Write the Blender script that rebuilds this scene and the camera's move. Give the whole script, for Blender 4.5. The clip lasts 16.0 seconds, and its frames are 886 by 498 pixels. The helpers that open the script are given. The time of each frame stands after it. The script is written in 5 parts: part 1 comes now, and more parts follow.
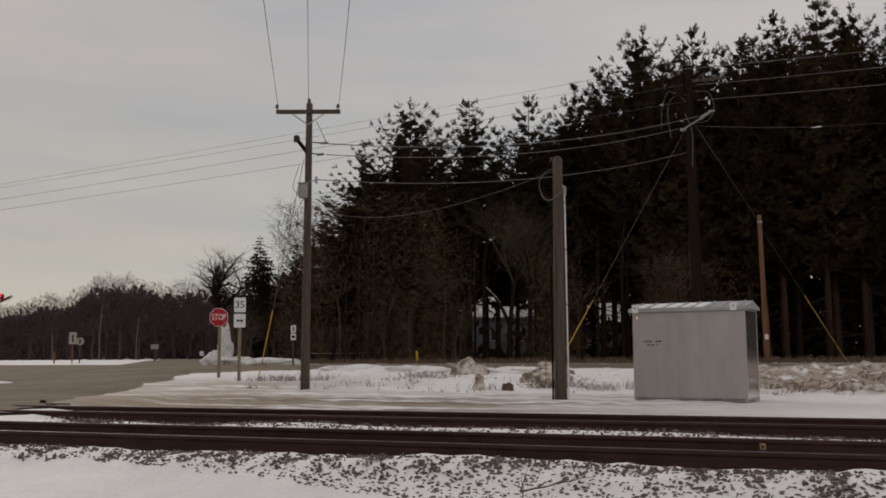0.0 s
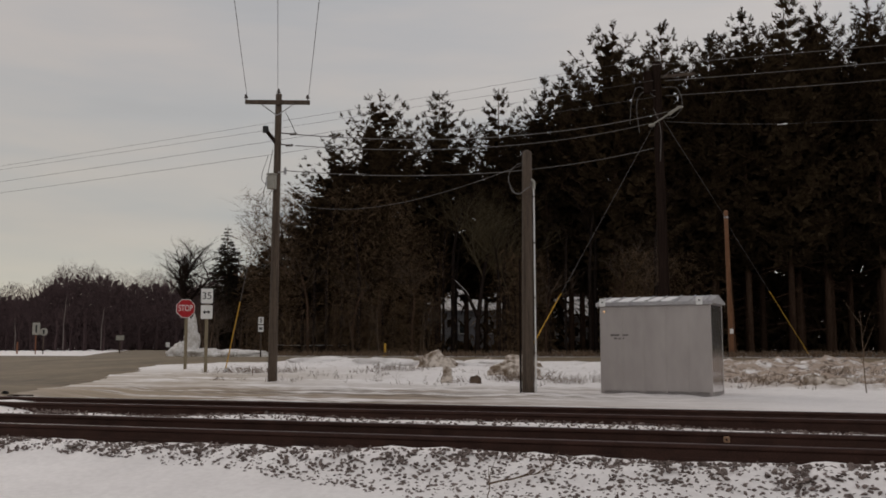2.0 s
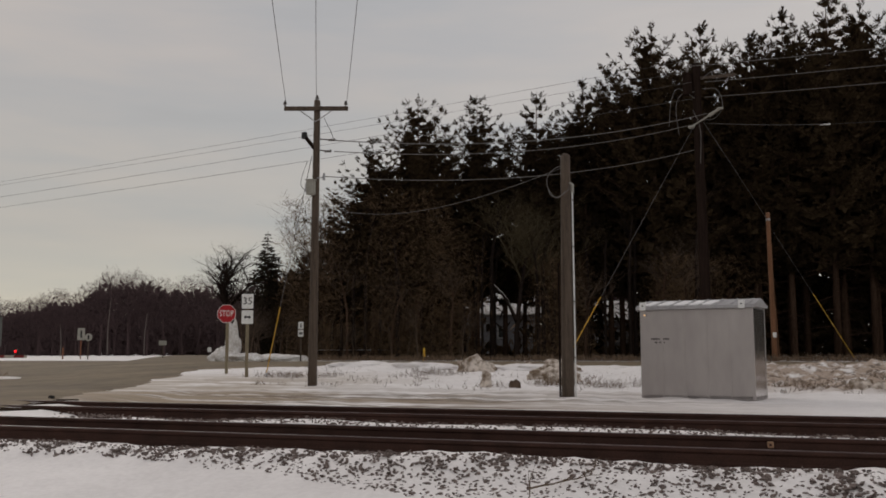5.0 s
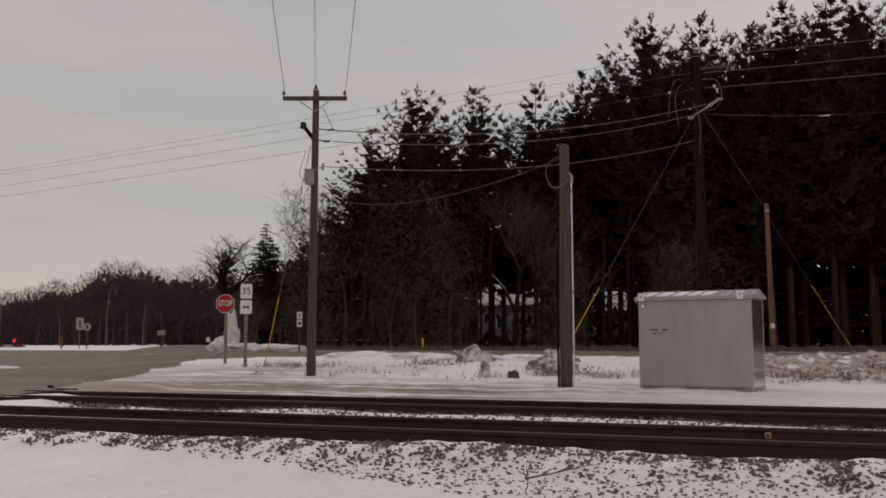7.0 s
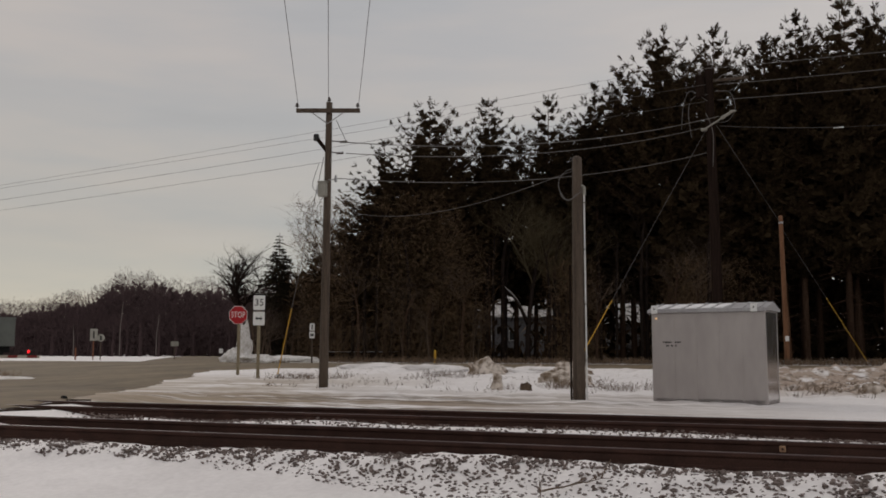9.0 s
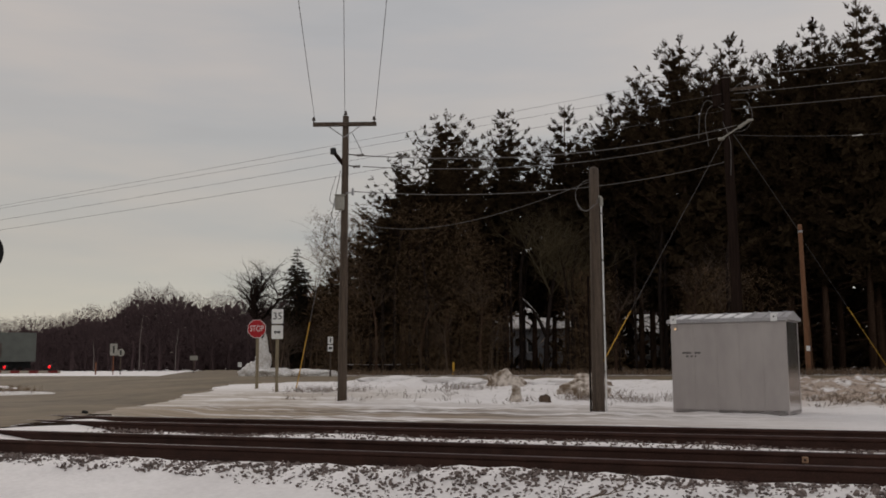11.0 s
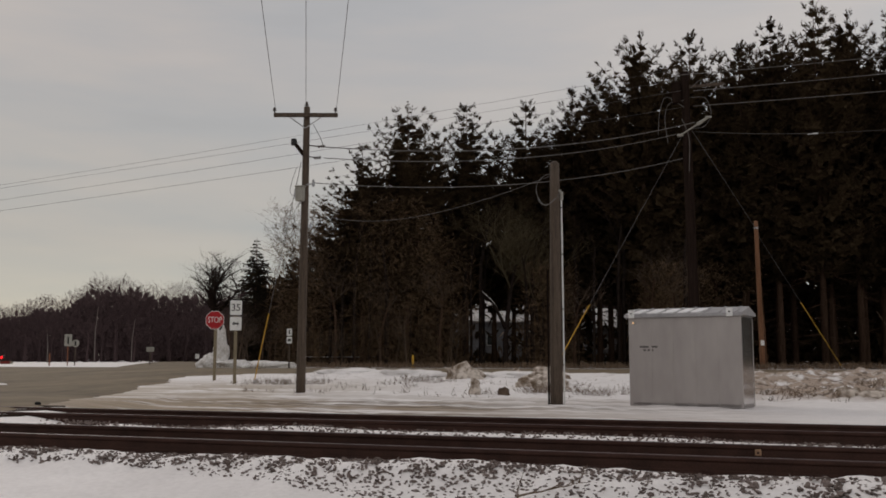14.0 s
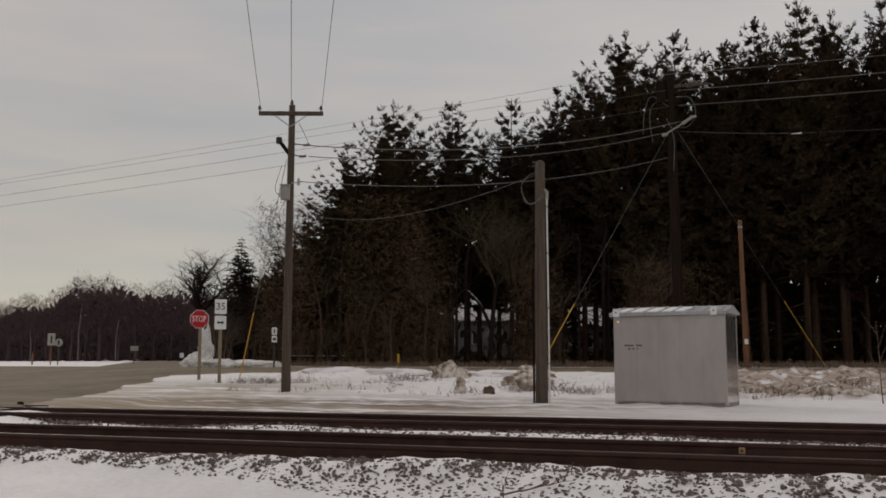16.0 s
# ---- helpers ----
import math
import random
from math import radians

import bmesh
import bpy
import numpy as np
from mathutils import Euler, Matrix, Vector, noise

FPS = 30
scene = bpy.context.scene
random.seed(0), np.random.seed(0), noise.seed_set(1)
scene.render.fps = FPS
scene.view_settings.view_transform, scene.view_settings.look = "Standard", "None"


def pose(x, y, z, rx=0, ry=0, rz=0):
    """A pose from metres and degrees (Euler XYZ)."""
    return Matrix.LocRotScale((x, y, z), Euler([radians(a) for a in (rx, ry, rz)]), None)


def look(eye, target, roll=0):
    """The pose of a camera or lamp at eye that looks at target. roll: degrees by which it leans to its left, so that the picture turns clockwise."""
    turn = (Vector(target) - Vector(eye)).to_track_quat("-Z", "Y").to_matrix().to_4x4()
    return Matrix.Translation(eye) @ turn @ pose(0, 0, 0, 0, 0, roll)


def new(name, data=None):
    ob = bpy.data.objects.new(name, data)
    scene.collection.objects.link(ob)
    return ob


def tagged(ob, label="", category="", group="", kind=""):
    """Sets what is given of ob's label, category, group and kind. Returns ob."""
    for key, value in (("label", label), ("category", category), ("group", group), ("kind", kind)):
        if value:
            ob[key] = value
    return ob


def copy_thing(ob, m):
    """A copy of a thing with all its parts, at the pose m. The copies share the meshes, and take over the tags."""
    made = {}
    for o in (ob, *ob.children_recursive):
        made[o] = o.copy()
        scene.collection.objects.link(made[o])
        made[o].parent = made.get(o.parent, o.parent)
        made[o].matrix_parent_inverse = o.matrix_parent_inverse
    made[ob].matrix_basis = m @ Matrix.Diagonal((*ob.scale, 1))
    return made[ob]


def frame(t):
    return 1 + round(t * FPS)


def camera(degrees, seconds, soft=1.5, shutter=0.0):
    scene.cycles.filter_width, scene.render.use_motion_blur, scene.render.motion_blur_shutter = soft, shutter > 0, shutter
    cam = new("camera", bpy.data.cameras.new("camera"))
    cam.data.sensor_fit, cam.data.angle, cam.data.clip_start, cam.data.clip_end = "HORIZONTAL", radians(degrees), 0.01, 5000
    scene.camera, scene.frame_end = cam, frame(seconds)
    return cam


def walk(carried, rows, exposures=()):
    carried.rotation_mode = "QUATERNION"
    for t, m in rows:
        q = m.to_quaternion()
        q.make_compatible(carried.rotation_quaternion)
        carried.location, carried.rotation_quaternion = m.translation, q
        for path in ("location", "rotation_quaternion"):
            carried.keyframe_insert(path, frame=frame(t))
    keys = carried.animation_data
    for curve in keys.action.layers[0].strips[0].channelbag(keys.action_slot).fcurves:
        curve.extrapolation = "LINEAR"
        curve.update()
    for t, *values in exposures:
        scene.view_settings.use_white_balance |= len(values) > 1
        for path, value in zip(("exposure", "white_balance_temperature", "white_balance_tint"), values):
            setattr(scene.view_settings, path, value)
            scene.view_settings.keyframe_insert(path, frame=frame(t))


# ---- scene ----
cam = camera(49.8, 16.0, soft=1.75)
EYE = (0.0, 0.0, 1.14)  # metres; the rail tops lie at 0.20
# seconds, yaw, pitch, roll: a hand-held camera that turns but stays in its place
ROWS = [
    (0.0, 20.149, 6.390, 0.291),
    (0.5, 19.683, 6.235, 0.215),
    (1.0, 19.289, 5.819, -0.093),
    (1.5, 18.846, 6.032, 0.397),
    (2.0, 18.250, 5.945, 0.008),
    (2.5, 18.328, 6.143, -0.366),
    (3.0, 18.687, 5.978, -0.040),
    (3.5, 18.983, 5.822, 0.139),
    (4.0, 19.433, 5.879, 0.143),
    (4.5, 20.296, 6.299, 0.135),
    (4.7, 20.480, 6.267, 0.135),
    (6.8, 20.732, 5.799, 0.129),
    (7.0, 20.494, 5.634, 0.002),
    (7.5, 21.000, 6.323, -0.201),
    (8.0, 21.038, 6.333, -0.145),
    (8.2, 21.097, 6.525, -0.086),
    (10.3, 21.495, 5.921, -0.321),
    (10.5, 21.481, 6.027, 0.265),
    (11.0, 22.329, 7.074, 0.245),
    (11.5, 23.458, 6.895, 0.669),
    (12.0, 22.932, 7.055, 0.345),
    (12.5, 22.093, 7.276, 0.228),
    (13.0, 20.784, 7.008, 0.022),
    (13.5, 19.867, 6.870, -0.264),
    (14.0, 19.910, 6.635, -0.037),
    (14.5, 19.604, 6.734, -0.202),
    (15.0, 19.442, 6.565, -0.360),
    (15.5, 19.137, 6.476, -0.189),
    (16.0, 19.041, 6.567, 0.028),
]
walk(cam, [(t, pose(*EYE, 90 + p, r, y)) for t, y, p, r in ROWS], exposures=[(0.0, 0.04, 6720.0, 14.0), (16.0, 0.04, 6720.0, 14.0)])

# ---- world and light ----
AXIS = math.radians(20.5)  # the view's mean heading, measured from the track's normal
world = bpy.data.worlds.new("overcast_sky")
scene.world = world
world.use_nodes = True
wn, wl = world.node_tree.nodes, world.node_tree.links
wn.clear()
SUN_EL, SUN_AZ = 28.0, 53.0  # degrees; the bright band of cloud lies low and to the left of the road
sky = wn.new("ShaderNodeTexSky")
sky.sky_type, sky.sun_disc = "NISHITA", False
sky.sun_elevation, sky.sun_rotation = radians(SUN_EL), radians(-SUN_AZ)
sky_part = wn.new("ShaderNodeVectorMath")
sky_part.operation = "SCALE"
sky_part.inputs[3].default_value = 0.10
coord = wn.new("ShaderNodeTexCoord")
split = wn.new("ShaderNodeSeparateXYZ")
ramp = wn.new("ShaderNodeValToRGB")
ramp.color_ramp.elements[0].position, ramp.color_ramp.elements[0].color = 0.0, (0.575, 0.572, 0.495, 1)
ramp.color_ramp.elements[1].position, ramp.color_ramp.elements[1].color = 1.0, (0.475, 0.467, 0.465, 1)
e = ramp.color_ramp.elements.new(0.12)
e.color = (0.442, 0.447, 0.428, 1)
e = ramp.color_ramp.elements.new(0.30)
e.color = (0.444, 0.444, 0.444, 1)
stretch = wn.new("ShaderNodeMapping")
stretch.inputs["Scale"].default_value = (1.6, 1.6, 9.0)
clouds = wn.new("ShaderNodeTexNoise")
clouds.inputs["Scale"].default_value, clouds.inputs["Detail"].default_value = 2.2, 5.0
cloud_level = wn.new("ShaderNodeMapRange")
cloud_level.inputs[1].default_value, cloud_level.inputs[2].default_value = 0.3, 0.7
cloud_level.inputs[3].default_value, cloud_level.inputs[4].default_value = 0.93, 1.07
side = wn.new("ShaderNodeMapRange")
side.inputs[1].default_value, side.inputs[2].default_value = -0.75, 0.1
side.inputs[3].default_value, side.inputs[4].default_value = 0.82, 1.10
level = wn.new("ShaderNodeMath")
level.operation = "MULTIPLY"
shade = wn.new("ShaderNodeVectorMath")
shade.operation = "SCALE"
both = wn.new("ShaderNodeMix")
both.data_type = "RGBA"
both.inputs[0].default_value = 0.95
back = wn.new("ShaderNodeBackground")
back.inputs["Strength"].default_value = 1.0
wout = wn.new("ShaderNodeOutputWorld")
wl.new(sky.outputs[0], sky_part.inputs[0])
wl.new(coord.outputs["Generated"], split.inputs[0])
wl.new(split.outputs["Z"], ramp.inputs[0])
wl.new(coord.outputs["Generated"], stretch.inputs["Vector"])
wl.new(stretch.outputs[0], clouds.inputs["Vector"])
wl.new(clouds.outputs["Fac"], cloud_level.inputs[0])
hue = wn.new("ShaderNodeMix")
hue.data_type = "RGBA"
hue.inputs[6].default_value, hue.inputs[7].default_value = (0.965, 1.004, 1.025, 1), (1.02, 1.0, 0.968, 1)
thin = wn.new("ShaderNodeMapRange")
thin.inputs[1].default_value, thin.inputs[2].default_value = 0.38, 0.62
tinted = wn.new("ShaderNodeVectorMath")
tinted.operation = "MULTIPLY"
wl.new(clouds.outputs["Fac"], thin.inputs[0])
wl.new(thin.outputs[0], hue.inputs[0])
wl.new(ramp.outputs[0], tinted.inputs[0])
wl.new(hue.outputs[2], tinted.inputs[1])
wl.new(tinted.outputs[0], shade.inputs[0])
wl.new(split.outputs["X"], side.inputs[0])
wl.new(cloud_level.outputs[0], level.inputs[0])
wl.new(side.outputs[0], level.inputs[1])
wl.new(level.outputs[0], shade.inputs[3])
wl.new(sky_part.outputs[0], both.inputs[6])
wl.new(shade.outputs[0], both.inputs[7])
wl.new(both.outputs[2], back.inputs["Color"])
wl.new(back.outputs[0], wout.inputs["Surface"])

sun = new("sun", bpy.data.lights.new("sun", "SUN"))
sun.data.energy, sun.data.angle, sun.data.color = 0.6, radians(25), (1.0, 0.95, 0.88)
sun.matrix_world = look((-60, 45, 40), (0, 0, 0))
scene.view_settings.exposure = 0.0


# ---- materials ----
def mat(name, dark, light, rough=0.8, scale=6.0, fine=60.0, bump=0.3, metal=0.0, squeeze=(1, 1, 1), space="Object", per_object=0.0, hard=0.3):
    """Two-scale noise between two colours, with bump; squeeze stretches the grain."""
    m = bpy.data.materials.new(name)
    m.use_nodes = True
    n, l = m.node_tree.nodes, m.node_tree.links
    b = n["Principled BSDF"]
    b.inputs["Roughness"].default_value, b.inputs["Metallic"].default_value = rough, metal
    b.inputs["Specular IOR Level"].default_value = 0.0 if max(light) < 0.1 and rough > 0.7 else 0.3
    c = n.new("ShaderNodeTexCoord")
    g = n.new("ShaderNodeMapping")
    g.inputs["Scale"].default_value = squeeze
    l.new(c.outputs[space], g.inputs["Vector"])
    big, small = n.new("ShaderNodeTexNoise"), n.new("ShaderNodeTexNoise")
    for t, s in ((big, scale), (small, fine)):
        t.inputs["Scale"].default_value, t.inputs["Detail"].default_value = s, 4.0
        l.new(g.outputs[0], t.inputs["Vector"])
    add = n.new("ShaderNodeMath")
    add.operation = "ADD"
    l.new(big.outputs["Fac"], add.inputs[0])
    l.new(small.outputs["Fac"], add.inputs[1])
    r = n.new("ShaderNodeMapRange")
    r.inputs[1].default_value, r.inputs[2].default_value = 1 - hard, 1 + hard
    l.new(add.outputs[0], r.inputs[0])
    mix = n.new("ShaderNodeMix")
    mix.data_type = "RGBA"
    mix.inputs[6].default_value, mix.inputs[7].default_value = (*dark, 1), (*light, 1)
    l.new(r.outputs[0], mix.inputs[0])
    colour = mix.outputs[2]
    if per_object:
        info = n.new("ShaderNodeObjectInfo")
        pr = n.new("ShaderNodeMapRange")
        pr.inputs[3].default_value, pr.inputs[4].default_value = 1 - per_object, 1 + per_object
        l.new(info.outputs["Random"], pr.inputs[0])
        sc = n.new("ShaderNodeVectorMath")
        sc.operation = "SCALE"
        l.new(colour, sc.inputs[0])
        l.new(pr.outputs[0], sc.inputs[3])
        colour = sc.outputs[0]
    l.new(colour, b.inputs["Base Color"])
    if bump:
        bp = n.new("ShaderNodeBump")
        bp.inputs["Strength"].default_value, bp.inputs["Distance"].default_value = bump, 0.02
        l.new(small.outputs["Fac"], bp.inputs["Height"])
        l.new(bp.outputs[0], b.inputs["Normal"])
    return m


def glow(name, colour, strength):
    m = bpy.data.materials.new(name)
    m.use_nodes = True
    b = m.node_tree.nodes["Principled BSDF"]
    b.inputs["Base Color"].default_value = (*colour, 1)
    b.inputs["Emission Color"].default_value = (*colour, 1)
    b.inputs["Emission Strength"].default_value = strength
    return m


def snow_ground():
    """Snow with brown slush in long wheel streaks beyond the track, and thin grit near the road."""
    m = mat("snow_ground", (0.73, 0.70, 0.695), (0.86, 0.83, 0.825), 0.7, 0.9, 14.0, 0.5)
    n, l = m.node_tree.nodes, m.node_tree.links
    b = n["Principled BSDF"]
    clean = b.inputs["Base Color"].links[0].from_socket
    geo = n.new("ShaderNodeNewGeometry")
    xyz = n.new("ShaderNodeSeparateXYZ")
    l.new(geo.outputs["Position"], xyz.inputs[0])

    def band(src, a, b_, c, d):
        """1 between b_ and c, fading to 0 at a and d."""
        up, down, mul = n.new("ShaderNodeMapRange"), n.new("ShaderNodeMapRange"), n.new("ShaderNodeMath")
        up.inputs[1].default_value, up.inputs[2].default_value = a, b_
        down.inputs[1].default_value, down.inputs[2].default_value = d, c
        mul.operation = "MULTIPLY"
        l.new(src, up.inputs[0])
        l.new(src, down.inputs[0])
        l.new(up.outputs[0], mul.inputs[0])
        l.new(down.outputs[0], mul.inputs[1])
        return mul.outputs[0]

    def noise_mask(scale, squeeze, lo, hi, detail=5.0):
        g, t, r = n.new("ShaderNodeMapping"), n.new("ShaderNodeTexNoise"), n.new("ShaderNodeMapRange")
        g.inputs["Scale"].default_value = squeeze
        t.inputs["Scale"].default_value, t.inputs["Detail"].default_value = scale, detail
        r.inputs[1].default_value, r.inputs[2].default_value = lo, hi
        l.new(geo.outputs["Position"], g.inputs["Vector"])
        l.new(g.outputs[0], t.inputs["Vector"])
        l.new(t.outputs["Fac"], r.inputs[0])
        return r.outputs[0]

    def times(a, b_):
        k = n.new("ShaderNodeMath")
        k.operation = "MULTIPLY"
        l.new(a, k.inputs[0])
        l.new(b_, k.inputs[1])
        return k.outputs[0]

    def tint(under, mask, colour, amount):
        f, x = n.new("ShaderNodeMath"), n.new("ShaderNodeMix")
        f.operation = "MULTIPLY"
        f.inputs[1].default_value = amount
        x.data_type = "RGBA"
        x.inputs[7].default_value = (*colour, 1)
        l.new(mask, f.inputs[0])
        l.new(f.outputs[0], x.inputs[0])
        l.new(under, x.inputs[6])
        return x.outputs[2]

    lane = times(band(xyz.outputs["Y"], 15.8, 17.5, 23.0, 27.0), band(xyz.outputs["X"], -60, -40, -9, 1))
    streaks = times(lane, times(noise_mask(1.0, (0.08, 0.62, 1), 0.42, 0.52, 14.0), noise_mask(0.5, (0.5, 1.3, 1), 0.30, 0.46, 8.0)))
    c = tint(clean, streaks, (0.21, 0.140, 0.076), 0.92)
    ruts = times(lane, times(noise_mask(1.0, (0.05, 3.2, 1), 0.50, 0.56, 6.0), noise_mask(0.6, (0.4, 1.0, 1), 0.34, 0.44, 4.0)))
    c = tint(c, ruts, (0.13, 0.092, 0.055), 0.85)
    shoulder = times(times(band(xyz.outputs["Y"], 15.8, 17.0, 30.0, 36.0), band(xyz.outputs["X"], -60, -40, -17, -11)), noise_mask(1.0, (0.2, 1.0, 1), 0.34, 0.52, 10.0))
    c = tint(c, shoulder, (0.30, 0.225, 0.14), 0.7)
    grit = times(band(xyz.outputs["Y"], 40, 43, 46, 60), noise_mask(1.3, (0.5, 1, 1), 0.45, 0.62, 8.0))
    c = tint(c, grit, (0.26, 0.20, 0.14), 0.75)
    edge = times(band(xyz.outputs["Y"], 24, 30, 44, 60), noise_mask(3.5, (1, 1, 1), 0.58, 0.68, 6.0))
    c = tint(c, edge, (0.24, 0.19, 0.13), 0.30)
    bank = times(times(band(xyz.outputs["Y"], 26.5, 28.5, 44, 46), band(xyz.outputs["X"], -3.6, -1.6, 200, 300)), noise_mask(2.4, (0.7, 0.6, 1), 0.35, 0.48, 10.0))
    c = tint(c, bank, (0.35, 0.26, 0.195), 0.9)
    crust = times(times(band(xyz.outputs["Y"], 26.5, 28.5, 44, 46), band(xyz.outputs["X"], -3.6, -1.6, 200, 300)), noise_mask(4.5, (0.8, 0.7, 1), 0.53, 0.62, 10.0))
    c = tint(c, crust, (0.13, 0.092, 0.065), 0.85)
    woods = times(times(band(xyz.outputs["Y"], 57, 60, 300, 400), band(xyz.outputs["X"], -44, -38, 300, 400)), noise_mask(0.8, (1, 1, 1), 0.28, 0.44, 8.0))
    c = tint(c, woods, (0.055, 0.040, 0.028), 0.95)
    l.new(c, b.inputs["Base Color"])
    return m


M_SNOW = snow_ground()
M_DRIFT = mat("packed_snow", (0.42, 0.38, 0.34), (0.82, 0.81, 0.81), 0.75, 2.2, 11.0, 0.6)
M_FRESH = mat("fresh_snow", (0.78, 0.77, 0.78), (0.86, 0.85, 0.86), 0.7, 2.0, 20.0, 0.4)
M_DIRTY = mat("dirty_ploughed_snow", (0.17, 0.122, 0.083), (0.68, 0.605, 0.54), 0.9, 1.3, 5.5, 0.9, hard=0.18)
M_CLOD = mat("frozen_dirt", (0.045, 0.030, 0.020), (0.15, 0.105, 0.075), 0.9, 3.0, 18.0, 0.8)
M_ROAD = mat("slushy_asphalt", (0.085, 0.062, 0.036), (0.208, 0.155, 0.093), 0.85, 0.30, 3.0, 0.3, squeeze=(1.6, 0.35, 1))
M_RAIL = mat("rusted_rail_steel", (0.028, 0.0125, 0.0088), (0.070, 0.032, 0.023), 0.7, 4.0, 60.0, 0.2, metal=0.3)
M_HEAD = mat("worn_rail_head", (0.055, 0.038, 0.037), (0.12, 0.085, 0.082), 0.42, 3.0, 50.0, 0.1, metal=0.8, squeeze=(0.1, 1, 1))
M_TIE = mat("creosoted_timber", (0.014, 0.010, 0.008), (0.048, 0.034, 0.026), 0.9, 8.0, 60.0, 0.5, squeeze=(1, 0.2, 1))
M_STONE = mat("ballast_stone", (0.080, 0.062, 0.055), (0.25, 0.198, 0.18), 0.9, 7.0, 60.0, 0.4)
M_POLE = mat("weathered_grey_pole_wood", (0.046, 0.033, 0.025), (0.128, 0.096, 0.073), 0.85, 5.0, 40.0, 0.5, squeeze=(3, 3, 0.15))
M_POLE_DARK = mat("tarred_pole_wood", (0.010, 0.007, 0.006), (0.032, 0.021, 0.017), 0.85, 5.0, 40.0, 0.5, squeeze=(3, 3, 0.15))
M_POLE_NEW = mat("orange_brown_pole_wood", (0.12, 0.055, 0.028), (0.26, 0.125, 0.065), 0.8, 5.0, 40.0, 0.4, squeeze=(3, 3, 0.15))
M_POST = mat("sign_post_timber", (0.16, 0.13, 0.085), (0.30, 0.25, 0.17), 0.8, 6.0, 50.0, 0.4, squeeze=(3, 3, 0.2))
M_WIRE = mat("weathered_cable", (0.07, 0.066, 0.065), (0.14, 0.13, 0.128), 0.7, 8.0, 60.0, 0.0)
M_WIRE_PALE = mat("pale_aluminium_wire", (0.09, 0.083, 0.078), (0.165, 0.153, 0.145), 0.7, 8.0, 60.0, 0.0)
M_STEEL = mat("galvanised_steel", (0.30, 0.30, 0.31), (0.44, 0.44, 0.45), 0.5, 6.0, 50.0, 0.1, metal=0.5)
M_PORCELAIN = mat("insulator_porcelain", (0.05, 0.04, 0.04), (0.12, 0.10, 0.09), 0.3, 9.0, 60.0, 0.0)
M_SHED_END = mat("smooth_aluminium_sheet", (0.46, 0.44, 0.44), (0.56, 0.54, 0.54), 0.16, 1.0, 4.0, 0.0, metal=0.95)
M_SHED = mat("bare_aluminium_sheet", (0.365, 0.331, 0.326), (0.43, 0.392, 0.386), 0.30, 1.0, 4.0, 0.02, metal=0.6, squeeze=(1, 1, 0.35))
M_SHED_ROOF = mat("aluminium_roof", (0.30, 0.29, 0.30), (0.46, 0.45, 0.46), 0.5, 2.0, 30.0, 0.1, metal=0.35)
M_RED = mat("stop_sign_red", (0.36, 0.009, 0.015), (0.45, 0.014, 0.021), 0.45, 3.0, 40.0, 0.0)
M_WHITE = mat("sign_white", (0.68, 0.68, 0.67), (0.80, 0.80, 0.79), 0.45, 3.0, 40.0, 0.0)
M_BLACK = mat("sign_black", (0.012, 0.012, 0.012), (0.025, 0.025, 0.025), 0.5, 3.0, 40.0, 0.0)
M_SIGN_BACK = mat("dull_sign_aluminium", (0.26, 0.25, 0.22), (0.38, 0.37, 0.33), 0.55, 4.0, 40.0, 0.05, metal=0.3)
M_ARM_WHITE = mat("weathered_white_paint", (0.38, 0.33, 0.27), (0.50, 0.45, 0.38), 0.6, 3.0, 40.0, 0.0)
M_ARM_RED = mat("weathered_red_paint", (0.17, 0.018, 0.015), (0.26, 0.03, 0.025), 0.6, 3.0, 40.0, 0.0)
M_YELLOW = mat("yellow_guy_guard", (0.50, 0.27, 0.025), (0.66, 0.38, 0.05), 0.55, 3.0, 40.0, 0.0)
M_ORANGE = mat("orange_marker_paint", (0.16, 0.065, 0.035), (0.26, 0.10, 0.05), 0.6, 4.0, 40.0, 0.0)
M_NEEDLE = mat("pine_needles", (0.020, 0.0136, 0.0078), (0.058, 0.040, 0.023), 0.75, 0.5, 7.0, 0.0, per_object=0.25)
M_SPRUCE = mat("spruce_needles", (0.015, 0.012, 0.009), (0.042, 0.034, 0.023), 0.8, 0.6, 7.0, 0.0)
M_BARK = mat("pine_bark", (0.034, 0.020, 0.014), (0.092, 0.057, 0.040), 0.9, 4.0, 30.0, 0.5, squeeze=(2, 2, 0.4), per_object=0.3)
M_TWIG = mat("bare_twigs", (0.046, 0.030, 0.020), (0.115, 0.078, 0.054), 0.9, 3.0, 20.0, 0.0, per_object=0.3)
M_BRUSH = mat("brown_understorey", (0.080, 0.049, 0.026), (0.20, 0.124, 0.066), 0.9, 1.0, 8.0, 0.0, per_object=0.3)
M_OLIVE = mat("olive_brown_twigs", (0.040, 0.030, 0.015), (0.105, 0.080, 0.042), 0.9, 1.0, 8.0, 0.0, per_object=0.2)
M_OAK = mat("dark_oak_bark", (0.014, 0.010, 0.009), (0.036, 0.026, 0.022), 0.9, 3.0, 20.0, 0.0)
M_BIRCH = mat("pale_bark", (0.13, 0.11, 0.10), (0.26, 0.23, 0.21), 0.85, 3.0, 20.0, 0.3, squeeze=(1, 1, 3))
M_FARWOOD = mat("far_bare_wood", (0.058, 0.040, 0.042), (0.092, 0.064, 0.065), 0.95, 0.3, 3.0, 0.0, per_object=0.3)
M_GRASS = mat("dry_weeds", (0.07, 0.045, 0.028), (0.19, 0.13, 0.085), 0.9, 4.0, 30.0, 0.0)
